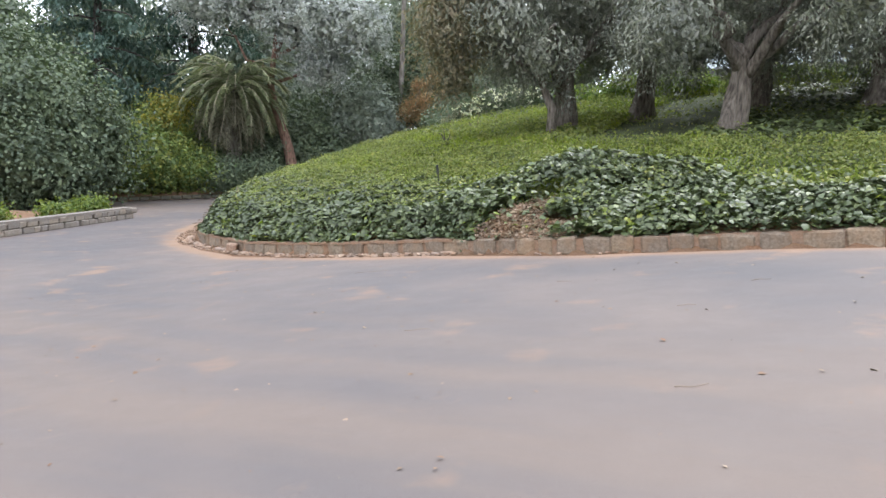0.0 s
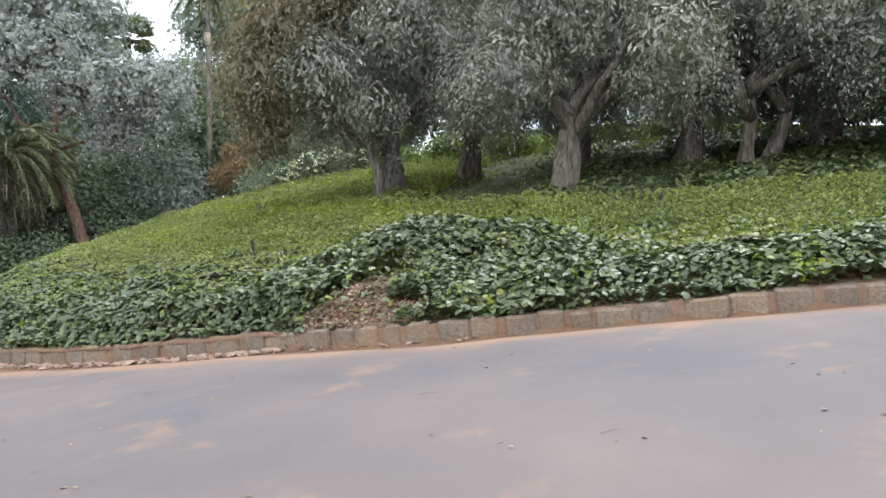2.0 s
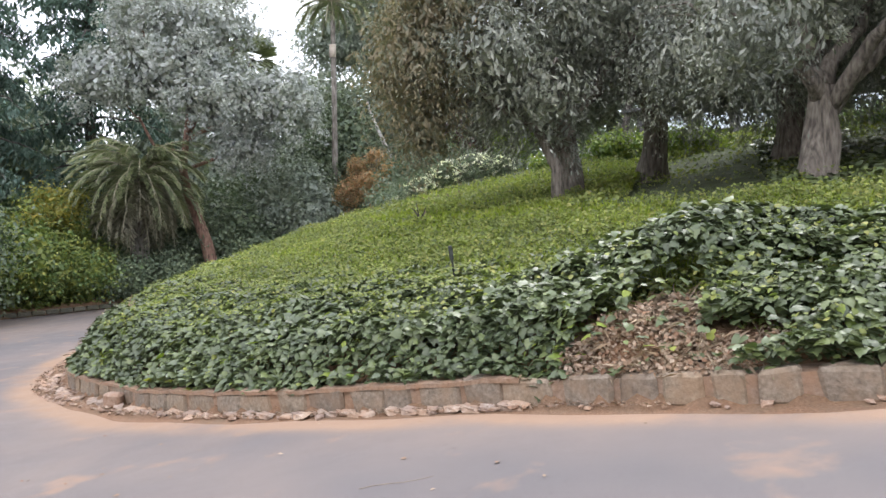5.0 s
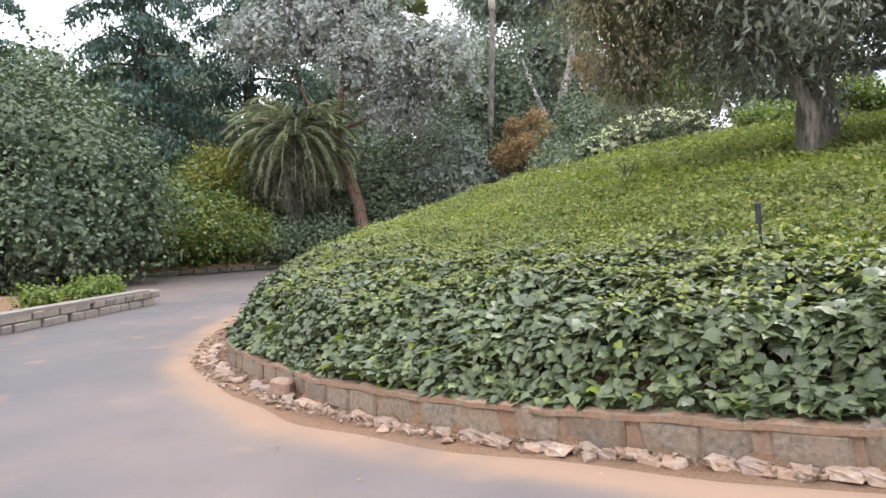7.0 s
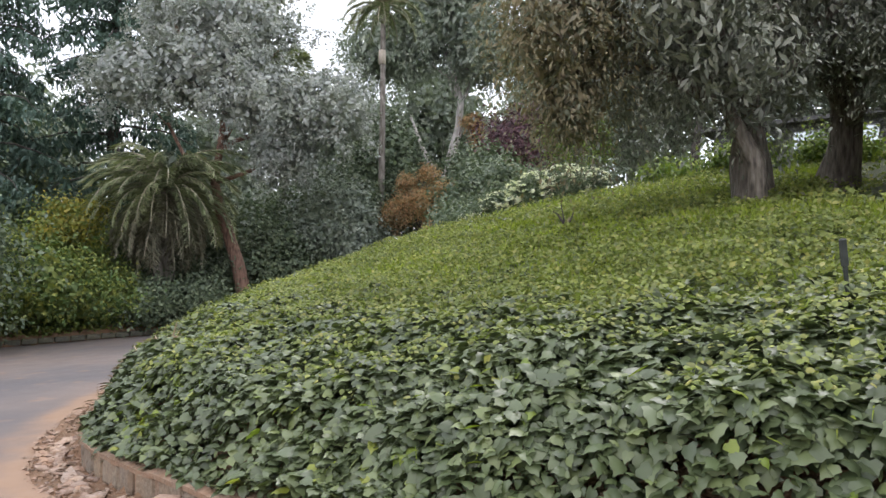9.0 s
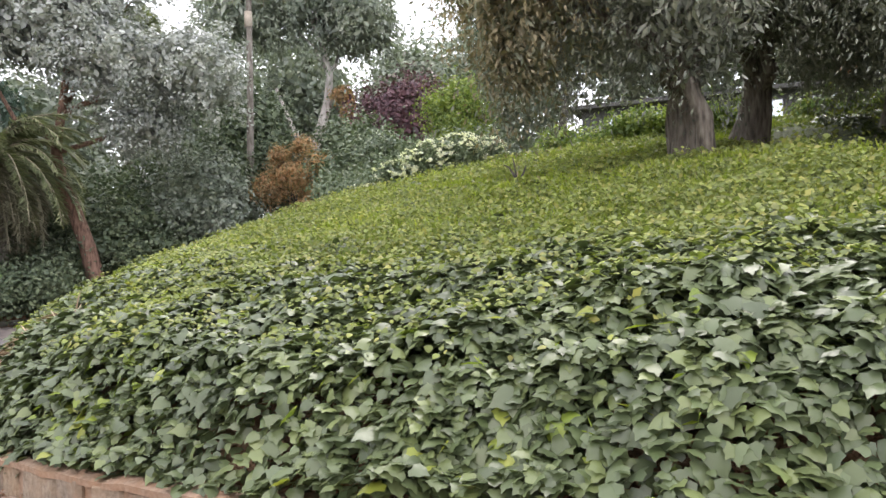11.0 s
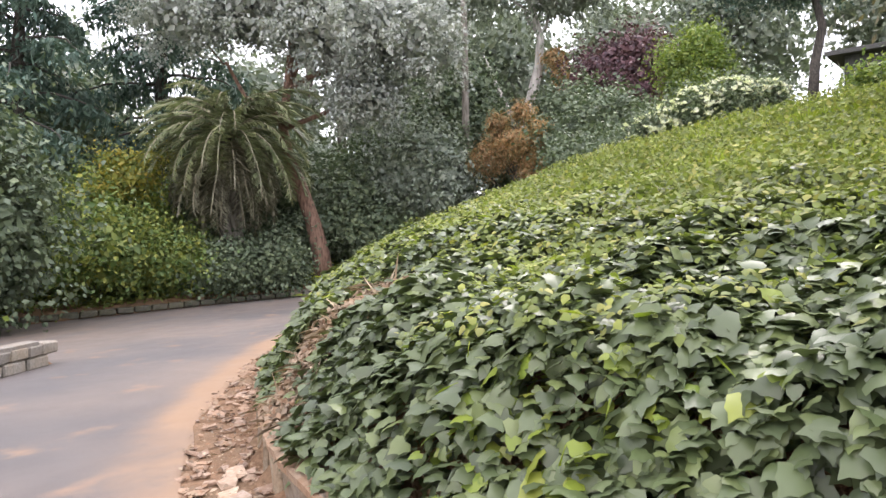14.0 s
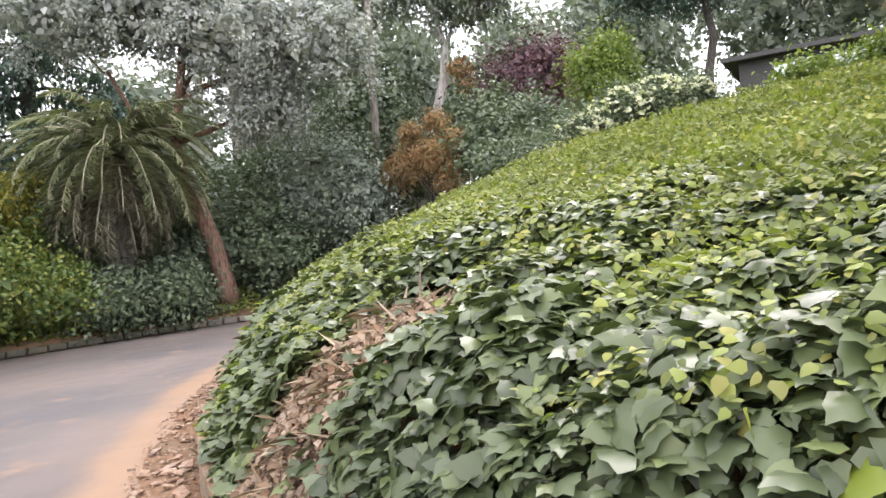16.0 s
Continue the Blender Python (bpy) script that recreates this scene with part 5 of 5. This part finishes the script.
verge_grass = leaf_stuff("verge_weeds", "low green weeds along the far kerb", "weeds", "heart", [(np.c_[vx, vy, land_z(vx, vy) + 0.12 * vrng.random(len(vx))], np.c_[vrng.normal(size=(len(vx), 2)), np.zeros(len(vx))], np.array([0, -0.3, 1.0]) + rng_unit(vrng, len(vx)) * 0.6, 0.16 * (0.5 + vrng.random(len(vx))))], "cover_leaf")

# ---- dry litter where the ivy has gone ----
lrng = np.random.default_rng(71)


def litter_layer(n, size, flat):
    xs, ys = [], []
    for cx, cy, rx, ry in LITTER:
        xs.append(cx + rx * 1.15 * lrng.uniform(-1, 1, n))
        ys.append(cy + ry * 1.15 * lrng.uniform(-1, 1, n))
    x, y = np.concatenate(xs), np.concatenate(ys)
    ok = litter_here(x, y)
    x, y = x[ok], y[ok]
    d, k = side_of(KERB_LINE, x, y)
    ok = d > 0.02
    x, y, d, k = x[ok], y[ok], d[ok], k[ok]
    m = len(x)
    z = np.maximum(bank_z(x, y, d, k), road_z(x, y) + 0.2) + 0.02 + 0.14 * lrng.random(m) ** 2 + 0.04 * ripple(x, y, 9.0)
    way = np.c_[lrng.normal(size=(m, 2)), flat * lrng.normal(size=m) - 0.2]
    nn = np.array([-0.3, -0.5, 0.8]) + rng_unit(lrng, m) * 0.7
    return np.c_[x, y, z], way, nn, size * (0.5 + lrng.random(m))


dry_litter = leaf_stuff("dry_leaves", "dry brown fallen leaves on bare soil", "dry leaves", "broad", [litter_layer(2400, 0.05, 0.5)], "dry_litter")
dry_straw = leaf_stuff("dry_stalks", "dead tan ivy stalks and straw", "dry stalks", "blade", [litter_layer(420, 0.2, 0.6)], "dry_stalk")

# ---- loose stones in the gutter at the kerb's foot ----
gutter = thing("gutter", "loose pale stones and orange soil along the kerb's foot", "gutter", kind="structure")
grng = np.random.default_rng(81)
pebbles = [stone_mesh(grng, a, a * b, a * c, 0.5) for a, b, c in ((0.055, 0.8, 0.4), (0.075, 0.7, 0.35), (0.10, 0.6, 0.28), (0.13, 0.75, 0.25), (0.04, 0.9, 0.5))]
for me in pebbles:
    me.materials.append(MATS["rubble_stone"])
for i in range(640):
    s = 22 + 28 * grng.random()
    if grng.random() > np.interp(s, [22, 27, 30, 33, 36, 42, 48], [0.12, 0.3, 0.55, 0.95, 1.0, 0.9, 0.6]):
        continue
    k = int((S0 + s) * 10)
    span = np.interp(s, [22, 28, 31, 34, 42, 48], [0.12, 0.2, 0.35, 0.62, 0.6, 0.45])
    d = 0.03 + span * grng.random()
    p = KERB_LINE[k] - KN[k] * d
    ob = new("stone", pebbles[int(grng.integers(0, 5))])
    ob.parent = gutter
    ob.location = (p[0], p[1], float(road_z(*p)) - 0.014 + 0.014 * grng.random())
    ob.rotation_euler = (grng.uniform(-0.3, 0.3), grng.uniform(-0.3, 0.3), grng.uniform(0, 6.28))
# flat pale stones set along the foot
flats = [stone_mesh(grng, a, c, 0.045, 0.9) for a, c in ((0.13, 0.09), (0.2, 0.1), (0.27, 0.1), (0.16, 0.12))]
for me in flats:
    me.materials.append(MATS["pale_rubble"])
s = 25.5
while s < 37:
    k = int((S0 + s) * 10)
    d = 0.07 + 0.12 * grng.random() + np.interp(s, [25, 31, 34], [0, 0.02, 0.12])
    p = KERB_LINE[k] - KN[k] * d
    ob = new("flat_stone", flats[int(grng.integers(0, 4))])
    ob.parent = gutter
    ob.location = (p[0], p[1], float(road_z(*p)) - 0.012 + 0.01 * grng.random())
    ob.rotation_euler = (grng.uniform(-0.12, 0.12), grng.uniform(-0.12, 0.12), math.atan2(KT[k][1], KT[k][0]) + grng.uniform(-0.35, 0.35))
    s += grng.uniform(0.1, 0.3)
# dry leaf bits and grit between the stones
gs = 24 + 26 * grng.random(5200)
gkk = ((S0 + gs) * 10).astype(int)
gdist = -0.02 + np.interp(gs, [22, 28, 31, 34, 42, 48], [0.2, 0.25, 0.42, 0.66, 0.62, 0.5]) * grng.random(len(gs))
gp = KERB_LINE[gkk] - KN[gkk] * gdist[:, None] + KT[gkk] * grng.uniform(-0.05, 0.05, len(gs))[:, None]
leaf_stuff("gutter_litter", "dry leaf bits and grit in the gutter", "litter", "broad", [(np.c_[gp, road_z(gp[:, 0], gp[:, 1]) + 0.004 + 0.02 * grng.random(len(gs))], np.c_[grng.normal(size=(len(gs), 2)), np.zeros(len(gs))], np.array([0, 0, 1.0]) + rng_unit(grng, len(gs)) * 0.4, 0.035 * (0.4 + grng.random(len(gs)) ** 2 * 1.6))], "dry_litter")
# rounded larger stone at the bend
corner_stone = piece("boulder", stone_mesh(grng, 0.26, 0.22, 0.24, 0.3), "rubble_stone", gutter, "rounded larger stone")
corner_stone.location = (-8.55, 15.75, float(road_z(-8.55, 15.75)) + 0.08)

# ---- bits on the road: twigs, fallen leaves, grit ----
trng = np.random.default_rng(91)
for i, (x, y, turn, long) in enumerate(((-3.6, 10.6, 0.15, 0.9), (0.6, 4.3, 0.2, 0.35), (2.0, 4.8, -0.25, 0.3), (-1.6, 6.2, 0.1, 0.4), (0.9, 6.8, 0.05, 0.3), (1.8, 8.0, 0.1, 0.35), (-0.3, 8.6, 0.0, 0.3))):
    z = float(road_z(x, y))
    line = [(x + u * 0.6 * long * math.cos(turn), y + u * 0.6 * long * math.sin(turn) + 0.02 * math.sin(7 * u + i), float(road_z(x + u * 0.6 * long * math.cos(turn), y)) + 0.006) for u in np.linspace(0, 1, 6)]
    tagged(piece("twig", mesh_from("twig", *tube(line, np.linspace(0.003, 0.0015, 6), 5)), "twig_wood"), "thin dry twig lying on the asphalt", "twig", group="twigs on the road")
gn = 900
gxr, gyr = trng.uniform(-9, 7, gn), trng.uniform(1.0, 14, gn)
gdd, _ = side_of(KERB_LINE, gxr, gyr)
ok = gdd < -0.5
gxr, gyr = gxr[ok], gyr[ok]
m = len(gxr)
road_litter = leaf_stuff("road_litter", "scattered leaf bits and grit on the road", "litter", "broad", [(np.c_[gxr, gyr, road_z(gxr, gyr) + 0.006], np.c_[trng.normal(size=(m, 2)), np.zeros(m)], np.array([0, 0, 1.0]) + rng_unit(trng, m) * 0.25, 0.03 * (0.4 + trng.random(m) ** 3 * 2))], "dry_litter")

# ---- the ivy leaves that the path passes nearest, one by one ----
leaf_v, leaf_f = LEAF_SHAPES["ivy"]
near_meshes = []
for i in range(3):
    v = [(x, y, z + 0.03 * math.sin(3 * x + 2 * y + i)) for x, y, z in leaf_v]
    me = mesh_from("ivy_leaf", v, leaf_f)
    me.polygons.foreach_set("use_smooth", np.ones(len(me.polygons), bool))
    me.materials.append(MATS["ivy_leaf" if i < 2 else "young_leaf"])
    near_meshes.append(me)
near_ivy = thing("ivy_plant", "large glossy ivy leaves trailing over the kerb", "ivy")
pos, way, nn, sz = ivy_layer(99, 330, 0.1, 1.6, 29, 37, 0.8, 0.128)
for i in range(min(300, len(pos))):
    nz = Vector(nn[i]).normalized()
    wy = Vector(way[i])
    wy = (wy - wy.dot(nz) * nz).normalized()
    wx = wy.cross(nz)
    ob = new("leaf", near_meshes[0 if i % 3 else (2 if i % 9 == 0 else 1)])
    ob.parent = near_ivy
    at = Vector(pos[i]) + nz * 0.04
    s3 = float(sz[i])
    ob.matrix_local = Matrix(((wx[0] * s3, wy[0] * s3, nz[0] * s3, at[0]), (wx[1] * s3, wy[1] * s3, nz[1] * s3, at[1]), (wx[2] * s3, wy[2] * s3, nz[2] * s3, at[2]), (0, 0, 0, 1)))
